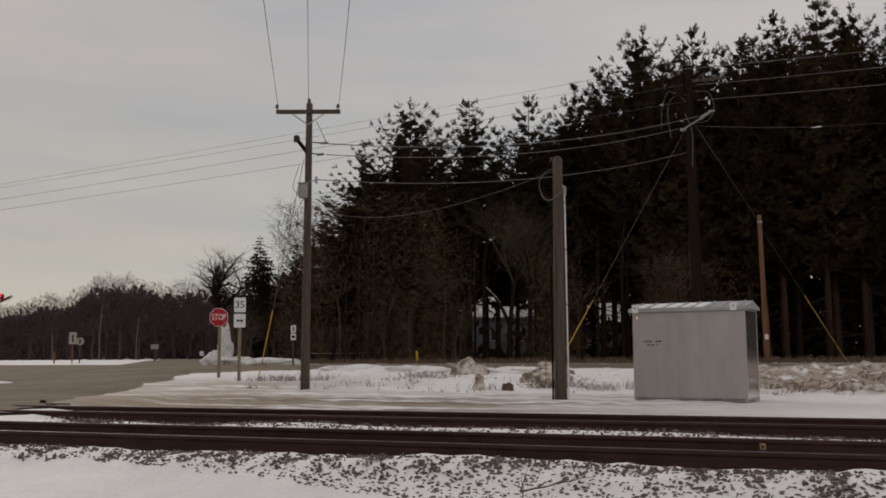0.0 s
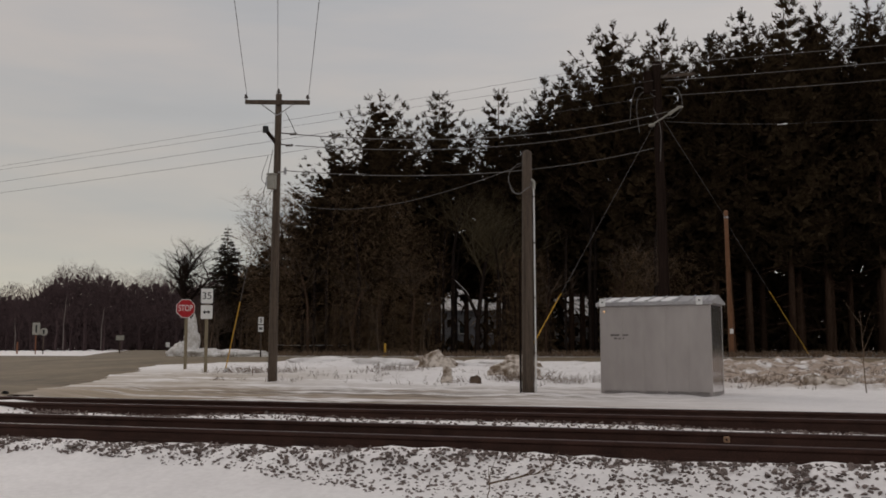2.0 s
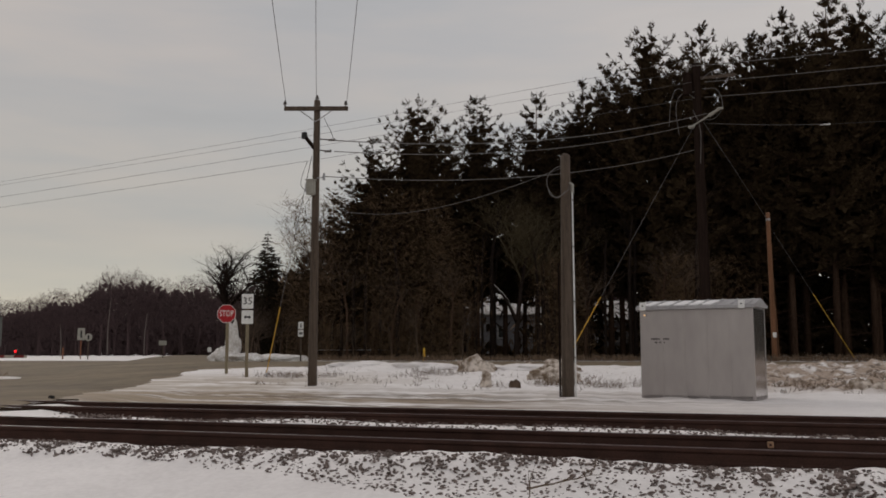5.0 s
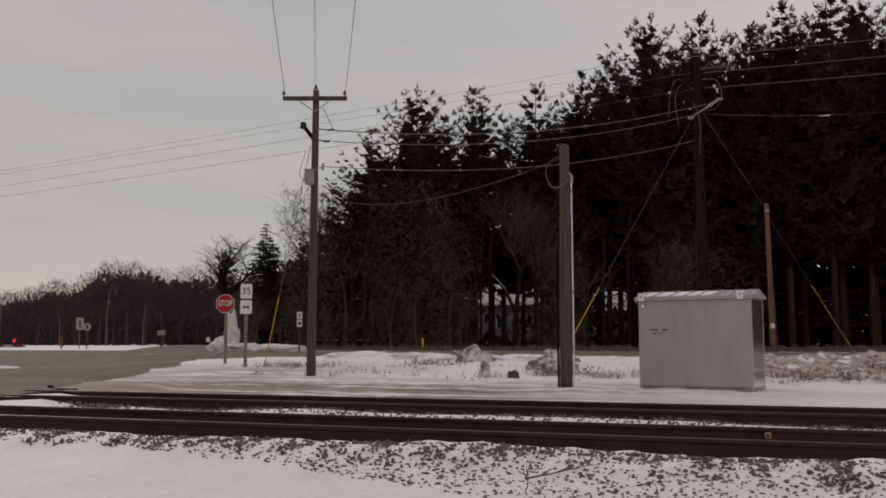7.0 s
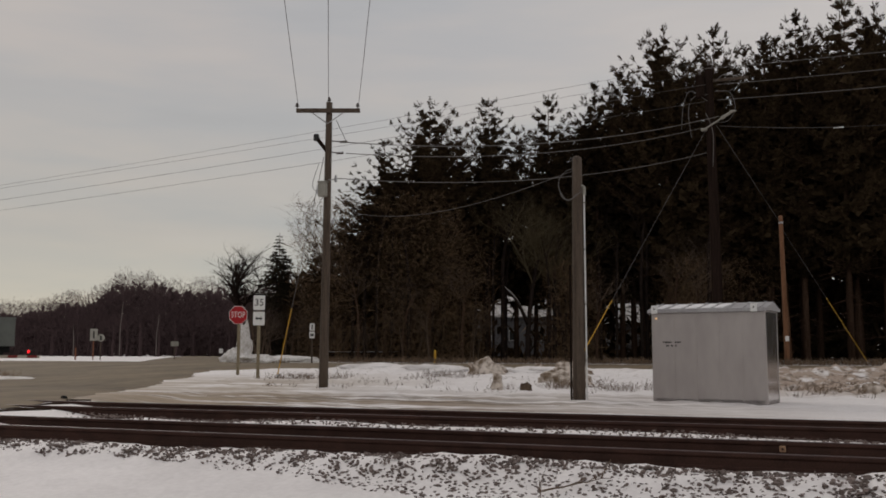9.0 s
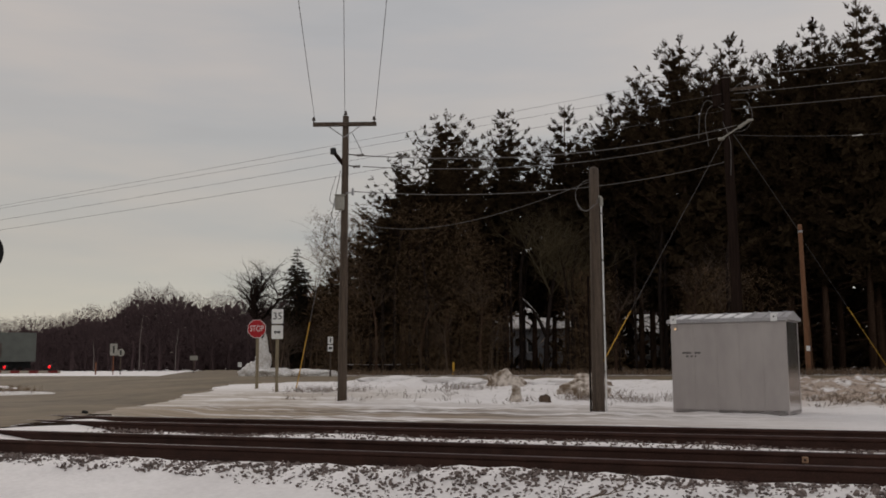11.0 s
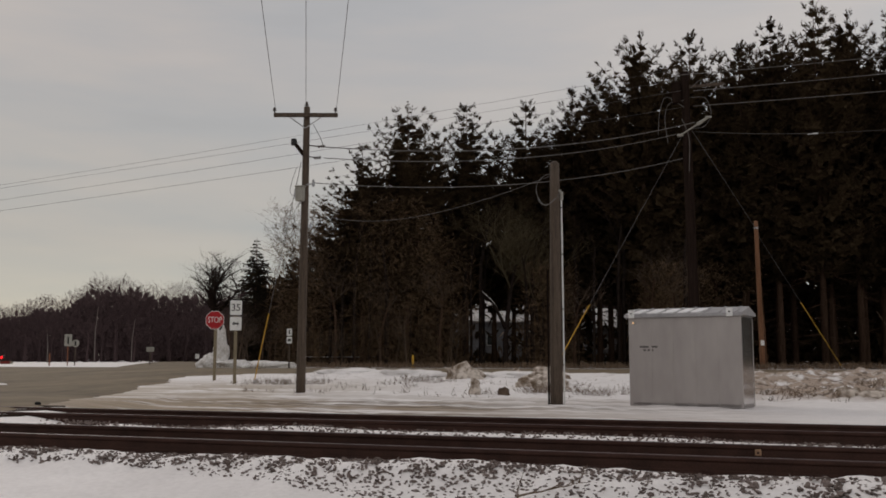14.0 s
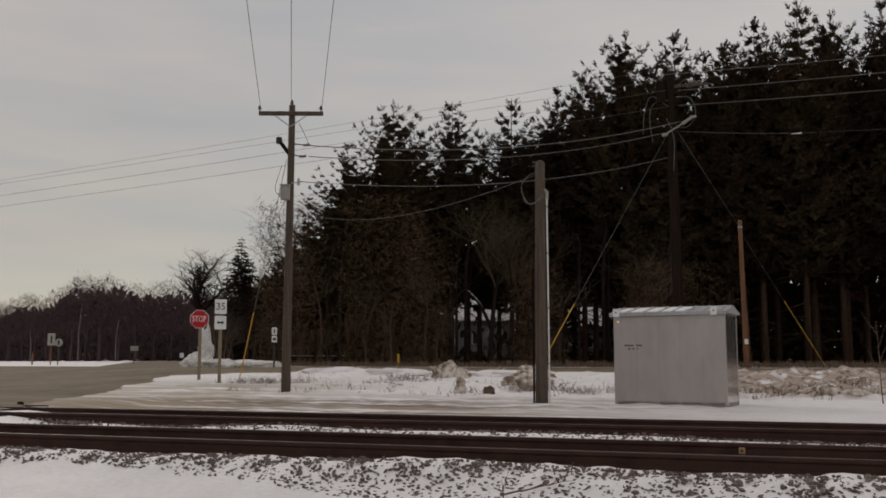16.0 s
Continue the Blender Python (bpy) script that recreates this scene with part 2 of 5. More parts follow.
M_SIDING = mat("grey_house_siding", (0.20, 0.20, 0.215), (0.28, 0.28, 0.30), 0.7, 2.0, 20.0, 0.1)
M_PANE = mat("dark_window_glass", (0.01, 0.01, 0.012), (0.02, 0.02, 0.022), 0.1, 2.0, 10.0, 0.0)
M_TRAILER = mat("grey_green_painted_steel", (0.085, 0.092, 0.083), (0.125, 0.133, 0.121), 0.55, 1.0, 10.0, 0.05)
M_SIDE_PANEL = mat("brown_side_panel", (0.06, 0.048, 0.042), (0.11, 0.09, 0.078), 0.8, 2.0, 12.0, 0.2)
M_RUBBER = mat("tyre_rubber", (0.012, 0.012, 0.012), (0.03, 0.03, 0.03), 0.85, 8.0, 50.0, 0.2)
M_LAMP_RED = glow("red_gate_lamp_lens", (1.0, 0.012, 0.018), 1.1)
M_LAMP_WARM = glow("amber_indicator_lens", (1.0, 0.62, 0.30), 0.35)
M_HOUSING = mat("grey_lamp_housing", (0.20, 0.20, 0.205), (0.27, 0.27, 0.275), 0.6, 4.0, 40.0, 0.05)


# ---- mesh helpers ----
def mesh_of(name, verts, faces, material, smooth=False):
    me = bpy.data.meshes.new(name)
    me.from_pydata([tuple(v) for v in verts], [], faces)
    me.materials.append(material)
    if smooth:
        me.polygons.foreach_set("use_smooth", [True] * len(me.polygons))
    me.update()
    return me


def raw(name, vf, material, parent=None, label="", smooth=False, m=None):
    ob = new(name, mesh_of(name, vf[0], vf[1], material, smooth))
    if parent is not None:
        ob.parent = parent
    if m is not None:
        ob.matrix_basis = m
    return tagged(ob, label)


def part(name, bm, material, parent=None, label="", smooth=False):
    me = bpy.data.meshes.new(name)
    bmesh.ops.recalc_face_normals(bm, faces=bm.faces)
    bm.to_mesh(me)
    bm.free()
    me.materials.append(material)
    if smooth:
        me.polygons.foreach_set("use_smooth", [True] * len(me.polygons))
    ob = new(name, me)
    if parent is not None:
        ob.parent = parent
    return tagged(ob, label)


def thing(name, m, label, category, group="", kind=""):
    ob = new(name)
    ob.empty_display_size = 0.2
    ob.matrix_basis = m
    return tagged(ob, label, category, group, kind)


def box(size, centre=(0, 0, 0), bevel=0.0, turn=None):
    bm = bmesh.new()
    bmesh.ops.create_cube(bm, size=1.0)
    for v in bm.verts:
        v.co = Vector([c * s for c, s in zip(v.co, size)])
    if bevel:
        bmesh.ops.bevel(bm, geom=bm.edges[:], offset=bevel, segments=2, affect="EDGES", profile=0.5)
    m = Matrix.Translation(centre)
    if turn is not None:
        m = m @ turn
    bm.transform(m)
    return bm


def merge(*bms):
    out = bmesh.new()
    for b in bms:
        me = bpy.data.meshes.new("tmp")
        b.to_mesh(me)
        b.free()
        out.from_mesh(me)
        bpy.data.meshes.remove(me)
    return out


def rod(a, b, r0, r1=None, sides=10):
    """A tapered rod from a to b."""
    a, b = Vector(a), Vector(b)
    bm = bmesh.new()
    bmesh.ops.create_cone(bm, cap_ends=True, segments=sides, radius1=r0, radius2=r0 if r1 is None else r1, depth=(b - a).length)
    bm.transform(Matrix.Translation((a + b) / 2) @ (b - a).to_track_quat("Z", "Y").to_matrix().to_4x4())
    return bm


def tube(points, r, sides=5):
    """Verts and faces of a tube through points; r is a number or one per point."""
    pts = [Vector(p) for p in points]
    rs = r if isinstance(r, (list, tuple)) else [r] * len(pts)
    V, F = [], []
    for i, p in enumerate(pts):
        d = (pts[min(i + 1, len(pts) - 1)] - pts[max(i - 1, 0)]).normalized()
        u = d.cross(Vector((0, 0, 1)) if abs(d.z) < 0.95 else Vector((1, 0, 0))).normalized()
        w = d.cross(u)
        for k in range(sides):
            a = 2 * math.pi * k / sides
            V.append(p + (u * math.cos(a) + w * math.sin(a)) * rs[i])
    for i in range(len(pts) - 1):
        for k in range(sides):
            k2 = (k + 1) % sides
            F.append((i * sides + k, i * sides + k2, (i + 1) * sides + k2, (i + 1) * sides + k))
    F.append(tuple(reversed(range(sides))))
    F.append(tuple((len(pts) - 1) * sides + k for k in range(sides)))
    return V, F


def curl(points, n=6):
    """A smooth line through points (Catmull-Rom)."""
    p = [Vector(q) for q in points]
    p = [p[0] * 2 - p[1]] + p + [p[-1] * 2 - p[-2]]
    out = []
    for i in range(1, len(p) - 2):
        for k in range(n):
            t = k / n
            out.append(0.5 * (2 * p[i] + (p[i + 1] - p[i - 1]) * t + (2 * p[i - 1] - 5 * p[i] + 4 * p[i + 1] - p[i + 2]) * t * t + (3 * p[i] - p[i - 1] - 3 * p[i + 1] + p[i + 2]) * t ** 3))
    return out + [p[-2]]


def sag(a, b, drop, n=24):
    a, b = Vector(a), Vector(b)
    return [a.lerp(b, i / n) - Vector((0, 0, drop * 4 * (i / n) * (1 - i / n))) for i in range(n + 1)]


# ---- ground ----
PROFILE = [(-400, -0.45), (4, -0.38), (6.6, -0.34), (9.2, -0.02), (9.5, 0.0), (16.2, 0.0), (18, -0.06), (25, 0.04), (35, 0.27), (45, 0.50), (60, 0.62), (90, 0.70), (300, 0.75), (2500, 0.75)]
PY, PZ = [p[0] for p in PROFILE], [p[1] for p in PROFILE]


def road_right(y):
    """x of the crossing road's right edge."""
    return -13.2 - (y - 14.0) * 0.49 if y > 12 else -12.22 + (12 - y) * 0.12


def smooth(a, b, x):
    k = min(1.0, max(0.0, (x - a) / (b - a)))
    return k * k * (3 - 2 * k)


def gz(x, y):
    z = float(np.interp(y, PY, PZ))
    on_road = smooth(1.6, -0.6, x - road_right(max(y, 3.0)))
    lift = 0.165 * smooth(2, 8, y) * smooth(26, 17, y)
    lift = max(lift, min(0.2, z)) if y < 26 else z
    return z + (max(lift, z) - z) * on_road


def axis_steps(cuts):
    out = []
    for (a, b, s) in cuts:
        out += list(np.arange(a, b, s))
    return out + [cuts[-1][1]]


def relief(x, y):
    """Small swells of the snow near the track, on top of the profile."""
    off_road = smooth(-0.5, 0.8, x - road_right(max(y, 3.0)))
    z = off_road * 0.05 * noise.noise((x * 0.5, y * 0.5, 0))
    return z + off_road * 0.03 * noise.noise((x * 2.3, y * 2.3, 5)) * (1 if not 9.3 < y < 16.4 else 0.2)


def ground():
    xs = axis_steps([(-2200, -300, 190), (-300, -60, 12), (-60, -30, 1.5), (-30, -13, 0.25), (-13, 4, 0.12), (4, 14, 0.25), (14, 40, 1.5), (40, 300, 13), (300, 2200, 190)])
    ys = axis_steps([(-400, -20, 38), (-20, 4, 2.0), (4, 10, 0.12), (10, 17, 0.4), (17, 48, 0.25), (48, 110, 2.0), (110, 400, 12), (400, 2400, 200)])
    V, F = [], []
    for y in ys:
        for x in xs:
            near = smooth(60, 30, abs(x)) * smooth(70, 48, y)
            off_road = smooth(-0.5, 0.8, x - road_right(max(y, 3.0)))
            z = gz(x, y)
            z += near * off_road * 0.05 * noise.noise((x * 0.5, y * 0.5, 0))
            z += near * off_road * (0.03 + 0.03 * smooth(20, 26, y)) * noise.noise((x * 2.3, y * 2.3, 5)) * (1 if not 9.3 < y < 16.4 else 0.2)
            z += (0.133 * smooth(11.6, 12.2, y) * smooth(13.6, 13.05, y) + (0.05 + 0.045 * smooth(-8, -3, x) + 0.025 * noise.noise((x * 1.9, y, 3)) + 0.03 * noise.noise((x * 4.7, y * 3, 8)) + 0.008 * math.cos(2 * math.pi * x / 0.54)) * smooth(8.4, 9.1, y) * smooth(9.86, 9.7, y)) * smooth(1, 2.5, x - road_right(y))
            # ploughed bank along the main road
            bank = smooth(33, 37, y) * smooth(43.5, 41, y) * smooth(-25, -19, x) * smooth(60, 30, x)
            z += bank * (0.12 + 0.22 * max(0, noise.noise((x * 0.45, y * 0.6, 9))) + 0.10 * noise.noise((x * 1.7, y * 1.7, 3)))
            rubble = smooth(26.5, 28.5, y) * smooth(44, 41, y) * smooth(-3.8, -1.8, x) * smooth(40, 20, x)
            z += rubble * (0.20 * noise.noise((x * 1.1, y * 1.1, 11)) + 0.26 * abs(noise.noise((x * 2.2, y * 1.9, 12))))
            if 9.3 < y < 16.4 and x > road_right(y) + 1:
                z -= 0.015
            V.append((x, y, z))
    w = len(xs)
    for j in range(len(ys) - 1):
        for i in range(w - 1):
            F.append((j * w + i, j * w + i + 1, (j + 1) * w + i + 1, (j + 1) * w + i))
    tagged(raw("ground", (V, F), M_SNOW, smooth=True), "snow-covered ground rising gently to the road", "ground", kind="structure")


ground()


def strip(name, left, right, n_across, lift, material, label):
    """A road surface between two edge lines, following the ground."""
    V, F = [], []
    for i, (a, b) in enumerate(zip(left, right)):
        for k in range(n_across + 1):
            f = k / n_across
            x, y = a[0] + (b[0] - a[0]) * f, a[1] + (b[1] - a[1]) * f
            V.append((x, y, gz(x, y) - 0.05 + (lift + 0.05) * min(1, 10 * min(f, 1 - f)) + 0.03 * math.sin(math.pi * f)))
    w = n_across + 1
    for i in range(len(left) - 1):
        for k in range(n_across):
            F.append((i * w + k, i * w + k + 1, (i + 1) * w + k + 1, (i + 1) * w + k))
    return tagged(raw(name, (V, F), material, smooth=True), label, "road", kind="structure")


def wob(x, y, s=0.5):
    return s * noise.noise((x * 0.35, y * 0.35, 2)) + s * 0.5 * noise.noise((x * 1.4, y * 1.4, 4))


ROAD_W = 13.0
ysr = list(np.arange(-30, 44.5, 0.5))
right_edge = [(road_right(y) + wob(0, y, 0.7) - 1.0 * smooth(16, 22, y) + 9.0 * smooth(37, 44, y) ** 2, y) for y in ysr]
left_edge = [(road_right(y) - ROAD_W - 14 * smooth(34, 44, y) + wob(9, y), y) for y in ysr]
strip("road_crossing", left_edge, right_edge, 16, 0.05, M_ROAD, "slush-covered side road crossing the railway")
xsr = list(np.arange(-160, 200, 2.0))
strip("road_main", [(x, 43.5 + wob(x, 0) + 0.0) for x in xsr], [(x, 56.0 + wob(x, 5)) for x in xsr], 12, 0.055, M_ROAD, "salted grey main road with slush")
far_dir = Vector((-math.sin(math.radians(35.1)), math.cos(math.radians(35.1)), 0))
far_n = Vector((far_dir.y, -far_dir.x, 0))
fl = [Vector((-37.5, 52, 0)) + far_dir * d for d in range(0, 260, 6)]
strip("road_far", [(p - far_n * 4.5)[:2] for p in fl], [(p + far_n * 4.5)[:2] for p in fl], 6, 0.06, M_ROAD, "grey road leading away to the woods")

# ---- railway ----
RAIL_TOP = 0.20
TRACKS = [(9.93, 11.43), (13.90, 15.40)]
X0, X1 = -120.0, 90.0


def rail_section():
    half = [(0.0735, 0.0), (0.0735, 0.012), (0.02, 0.030), (0.0095, 0.055), (0.0095, 0.125), (0.034, 0.143), (0.037, 0.150), (0.036, 0.178), (0.028, 0.186), (0.0, 0.187)]
    return [(a, b) for a, b in half] + [(-a, b) for a, b in reversed(half[:-1])]


def rail(parent, y):
    sec = rail_section()
    xs = list(np.arange(X0, X1 + 0.1, 3.0))
    V = [(x, y + a, RAIL_TOP - 0.187 + b) for x in xs for a, b in sec]
    n = len(sec)
    F = [(i * n + k, i * n + (k + 1) % n, (i + 1) * n + (k + 1) % n, (i + 1) * n + k) for i in range(len(xs) - 1) for k in range(n)]
    ob = raw("rail", (V, F), M_RAIL, parent)
    ob.data.materials.append(M_HEAD)
    for p in ob.data.polygons:
        if p.center.z > RAIL_TOP - 0.012:
            p.material_index = 1
    return ob


def track(ys, label):
    t = thing("railway_track", Matrix(), label, "railway track", "parallel tracks")
    for y in ys:
        rail(t, y)
    mid = sum(ys) / 2
    tie_bm = box((0.22, 2.6, 0.16), (0, 0, -0.08), 0.01)
    me = bpy.data.meshes.new("tie")
    tie_bm.to_mesh(me)
    tie_bm.free()
    me.materials.append(M_TIE)
    plate_bm = box((0.18, 0.36, 0.02), (0, 0, 0.005))
    pm = bpy.data.meshes.new("tie_plate")
    plate_bm.to_mesh(pm)
    plate_bm.free()
    pm.materials.append(M_RAIL)
    for i in range(58):
        x = -21.0 + i * 0.54
        x += random.uniform(-0.02, 0.02)
        for nm, d, dy in (("tie", me, 0), ("tie_plate", pm, -0.75), ("tie_plate", pm, 0.75)):
            o = new(nm, d)
            o.parent = t
            o.location = (x, mid + dy, -0.006)
    return t


track(TRACKS[0], "rusty railway track on snowy ballast, nearer of two")
track(TRACKS[1], "rusty railway track on snowy ballast, farther of two")


def crossing_panels():
    t = thing("level_crossing", Matrix(), "dark timber level crossing laid between the rails", "level crossing")
    for i, (y, w) in enumerate(((9.2, 1.2), (10.68, 1.28), (12.66, 2.2), (14.65, 1.28), (16.1, 1.2))):
        bm = merge(*[box((9.6, w / 4 - 0.02, 0.16), (0, (k - 1.5) * w / 4, 0), 0.012) for k in range(4)])
        p = part("panel", bm, M_TIE, t)
        p.location = (road_right(y) - 5.2, y, 0.085)


crossing_panels()

# ---- ballast ----
def raised(x, y):
    return 0.133 * smooth(11.6, 12.2, y) * smooth(13.6, 13.05, y) + (0.06 + 0.045 * smooth(-8, -3, x)) * smooth(8.4, 9.1, y) * smooth(9.86, 9.7, y)


def stones(name, n, area, size, label, seed, keep=lambda x, y: True, material=None, category="ballast"):
    rnd = random.Random(seed)
    V, F = [], []
    base = [(1, 0, 0), (-1, 0, 0), (0, 1, 0), (0, -1, 0), (0, 0, 1), (0, 0, -1), (0.7, 0.7, 0.35), (-0.7, 0.6, 0.4), (0.6, -0.7, 0.4), (-0.7, -0.7, 0.35)]
    fs = [(0, 6, 4), (6, 2, 4), (2, 7, 4), (7, 1, 4), (1, 9, 4), (9, 3, 4), (3, 8, 4), (8, 0, 4), (0, 5, 6), (6, 5, 2), (2, 5, 7), (7, 5, 1), (1, 5, 9), (9, 5, 3), (3, 5, 8), (8, 5, 0)]
    for _ in range(n):
        x, y = rnd.uniform(area[0], area[1]), rnd.uniform(area[2], area[3])
        if not keep(x, y):
            continue
        s = size * rnd.uniform(0.5, 1.2) * (1.5 if rnd.random() < 0.15 else 1.0)
        q = Euler((rnd.gauss(0, 0.45), rnd.gauss(0, 0.45), rnd.uniform(0, 6.28))).to_matrix()
        sc = Vector((rnd.uniform(0.9, 1.5), rnd.uniform(0.6, 0.95), rnd.uniform(0.4, 0.75))) * s
        o = Vector((x, y, gz(x, y) + raised(x, y) + (relief(x, y) if y < 17 else 0) + s * rnd.uniform(-0.66, 0.08)))
        k = len(V)
        for b in base:
            v = q @ Vector([c * d * rnd.uniform(0.85, 1.15) for c, d in zip(b, sc)])
            V.append(o + v)
        F += [tuple(a + k for a in f) for f in fs]
    return tagged(raw(name, (V, F), material or M_STONE), label, category, kind="stuff")


def patchy(x, y):
    bare = noise.noise((x * 0.9, y * 1.6, 7)) + 0.5 * noise.noise((x * 3.1, y * 3.1, 8))
    low = float(np.interp(x, [-10, -8.4, -7, -5.4, -4, -2.3, 0], [8.80, 8.78, 8.86, 8.66, 8.36, 7.88, 7.15]))
    edge = smooth(low - 0.3, low + 0.25, y)
    return x > road_right(y) + 1.2 and y < 9.45 + 0.08 * bare and edge + 0.55 * bare > 0.62


stones("ballast", 17000, (-13, 5, 6.8, 9.6), 0.0235, "dark ballast stones showing through snow", 3, patchy)
stones("ballast", 4200, (-17, 10, 11.9, 13.3), 0.020, "dark ballast stones between the two tracks", 4, lambda x, y: x > road_right(y) + 1 and noise.noise((x * 1.2, y * 3, 7)) > -0.3)

# ---- instrument shed ----
def shed():
    W, D, H = 2.74, 1.25, 2.21
    t = thing("equipment_shed", pose(-2.335, 24.594, 0.01, 0, 0, -10), "weathered aluminium railway equipment shed standing in snow", "shed")
    part("body", box((W - 0.03, D - 0.03, H), (0, 0, H / 2), 0.01), M_SHED, t)
    n = 5
    for i in range(n):
        w = W / n
        part("panel", box((w - 0.002, 0.02, H - 0.06), (-W / 2 + (i + 0.5) * w, -D / 2, H / 2 - 0.01), 0.002), M_SHED, t)
        part("panel", box((w - 0.012, 0.02, H - 0.06), (-W / 2 + (i + 0.5) * w, D / 2, H / 2 - 0.01), 0.006), M_SHED, t)
    for s in (-1, 1):
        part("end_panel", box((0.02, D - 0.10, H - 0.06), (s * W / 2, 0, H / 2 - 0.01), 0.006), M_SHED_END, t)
        for y in (-1, 1):
            part("corner_post", box((0.07, 0.07, H), (s * (W / 2 - 0.02), y * (D / 2 - 0.02), H / 2), 0.012), M_SHED, t)
    for i in range(1, n):
        part("seam", box((0.05, 0.012, H - 0.08), (-W / 2 + i * W / n, -D / 2 - 0.012, H / 2), 0.004), M_SHED, t)
    part("base_frame", box((W + 0.02, D + 0.02, 0.10), (0, 0, 0.05), 0.008), M_SHED, t)
    # shallow gabled roof with a drip edge
    bm = bmesh.new()
    ov, rise, th = 0.10, 0.17, 0.05
    prof = [(-D / 2 - ov, 0), (0, rise), (D / 2 + ov, 0), (D / 2 + ov, -th), (-D / 2 - ov, -th)]
    a = [bm.verts.new((-W / 2 - 0.075, y, H + z + th)) for y, z in prof]
    b = [bm.verts.new((W / 2 + 0.075, y, H + z + th)) for y, z in prof]
    for i in range(5):
        bm.faces.new((a[i], a[(i + 1) % 5], b[(i + 1) % 5], b[i]))
    bm.faces.new(a)
    bm.faces.new(list(reversed(b)))
    roof = part("roof", bm, M_SHED_ROOF, t, "low gabled aluminium roof")
    part("drip_edge", box((W + 0.16, 0.025, 0.085), (0, -D / 2 - ov - 0.01, H + 0.012), 0.006), M_SHED_ROOF, roof)
    slope = math.degrees(math.atan2(rise, D / 2 + ov))
    for x, w in ((-1.13, 0.20), (-0.72, 0.30), (-0.33, 0.27), (0.02, 0.22), (0.33, 0.24)):
        y = -D / 4 - 0.12
        bm = box((w, 0.48, 0.035), (0, 0, 0), 0.012)
        for v in bm.verts:
            v.co.x += 0.25 * v.co.y + 0.02 * noise.noise((v.co.x * 9 + x, v.co.y * 9, 0))
        bm.transform(pose(x, y, H + th + rise * (1 - abs(y) / (D / 2 + ov)) + 0.008, slope, 0, 0))
        part("snow_patch", bm, M_FRESH, roof, "thin snow lying between the roof ribs")
    for x in (-1.28, -0.92, -0.53, -0.15, 0.18, 0.55, 0.9, 1.28):
        y = -D / 4 - 0.05
        part("roof_rib", merge(box((0.035, 0.68, 0.03), (x, 0, 0), 0.006)), M_SHED_ROOF, roof).matrix_basis = pose(0, y, H + th + rise * (1 - abs(y) / (D / 2 + ov)) + 0.012, slope, 0, 0)
    for x in (-W / 2 + 0.10, W / 2 - 0.22):
        br = part("lifting_bracket", merge(box((0.15, 0.03, 0.20), (x, -D / 2 - ov - 0.03, H + 0.06), 0.006), box((0.15, 0.10, 0.02), (x, -D / 2 - ov + 0.02, H + 0.15), 0.004)), M_WHITE, t, "pale bolted lifting bracket")
        part("bracket_hole", rod((x, -D / 2 - ov - 0.05, H + 0.07), (x, -D / 2 - ov - 0.04, H + 0.07), 0.02, sides=10), M_BLACK, br)
    lamp = part("indicator_lamp", rod((-W / 2 + 0.12, -D / 2 - 0.01, H - 0.16), (-W / 2 + 0.12, -D / 2 - 0.05, H - 0.16), 0.038, sides=14), M_STEEL, t, "small lit indicator lamp")
    part("lens", rod((-W / 2 + 0.12, -D / 2 - 0.05, H - 0.16), (-W / 2 + 0.12, -D / 2 - 0.065, H - 0.16), 0.026, sides=14), M_LAMP_WARM, lamp)
    # stencilled lettering, too worn to read
    for row, (x, w) in enumerate(((-0.88, 0.44), (-0.88, 0.27))):
        k, xx = 0, x - w / 2
        while xx < x + w / 2 - 0.02:
            cw = 0.026
            if not (row == 0 and k == 6) and not (row == 1 and k == 2):
                part("stencil_mark", box((cw, 0.004, 0.042), (xx + cw / 2, -D / 2 - 0.013, 1.46 - row * 0.085)), M_BLACK, t)
            xx += cw + 0.012
            k += 1
    return t


shed()

# ---- poles ----
def pole_shaft(parent, h, r0, r1, lean, material, name="shaft"):
    """Octagonal tapered log from the ground up, its foot sunk a little."""
    pts = [(lean[0] * f * h, lean[1] * f * h, -0.3 + (h + 0.3) * f) for f in [i / 10 for i in range(11)]]
    rs = [r0 + (r1 - r0) * i / 10 for i in range(11)]
    return raw(name, tube(pts, rs, 12), material, parent, smooth=True)


def insulator(parent, p, h=0.22, m=M_PORCELAIN):
    p = Vector(p)
    bm = merge(rod(p, p + Vector((0, 0, h)), 0.018, sides=8), rod(p + Vector((0, 0, h * 0.45)), p + Vector((0, 0, h * 0.75)), 0.07, 0.04, 10), rod(p + Vector((0, 0, h * 0.75)), p + Vector((0, 0, h)), 0.05, 0.03, 10))
    return part("insulator", bm, m, parent)


def cable(points, r, material, label, name="overhead_wire", group="overhead wires"):
    return tagged(raw(name, tube(points, r, 5), material, smooth=True), label, "wire", group)


P1 = Vector((-14.48, 26.88, gz(-14.5, 26.9)))
P1_H = 9.02 - P1.z + 0.25


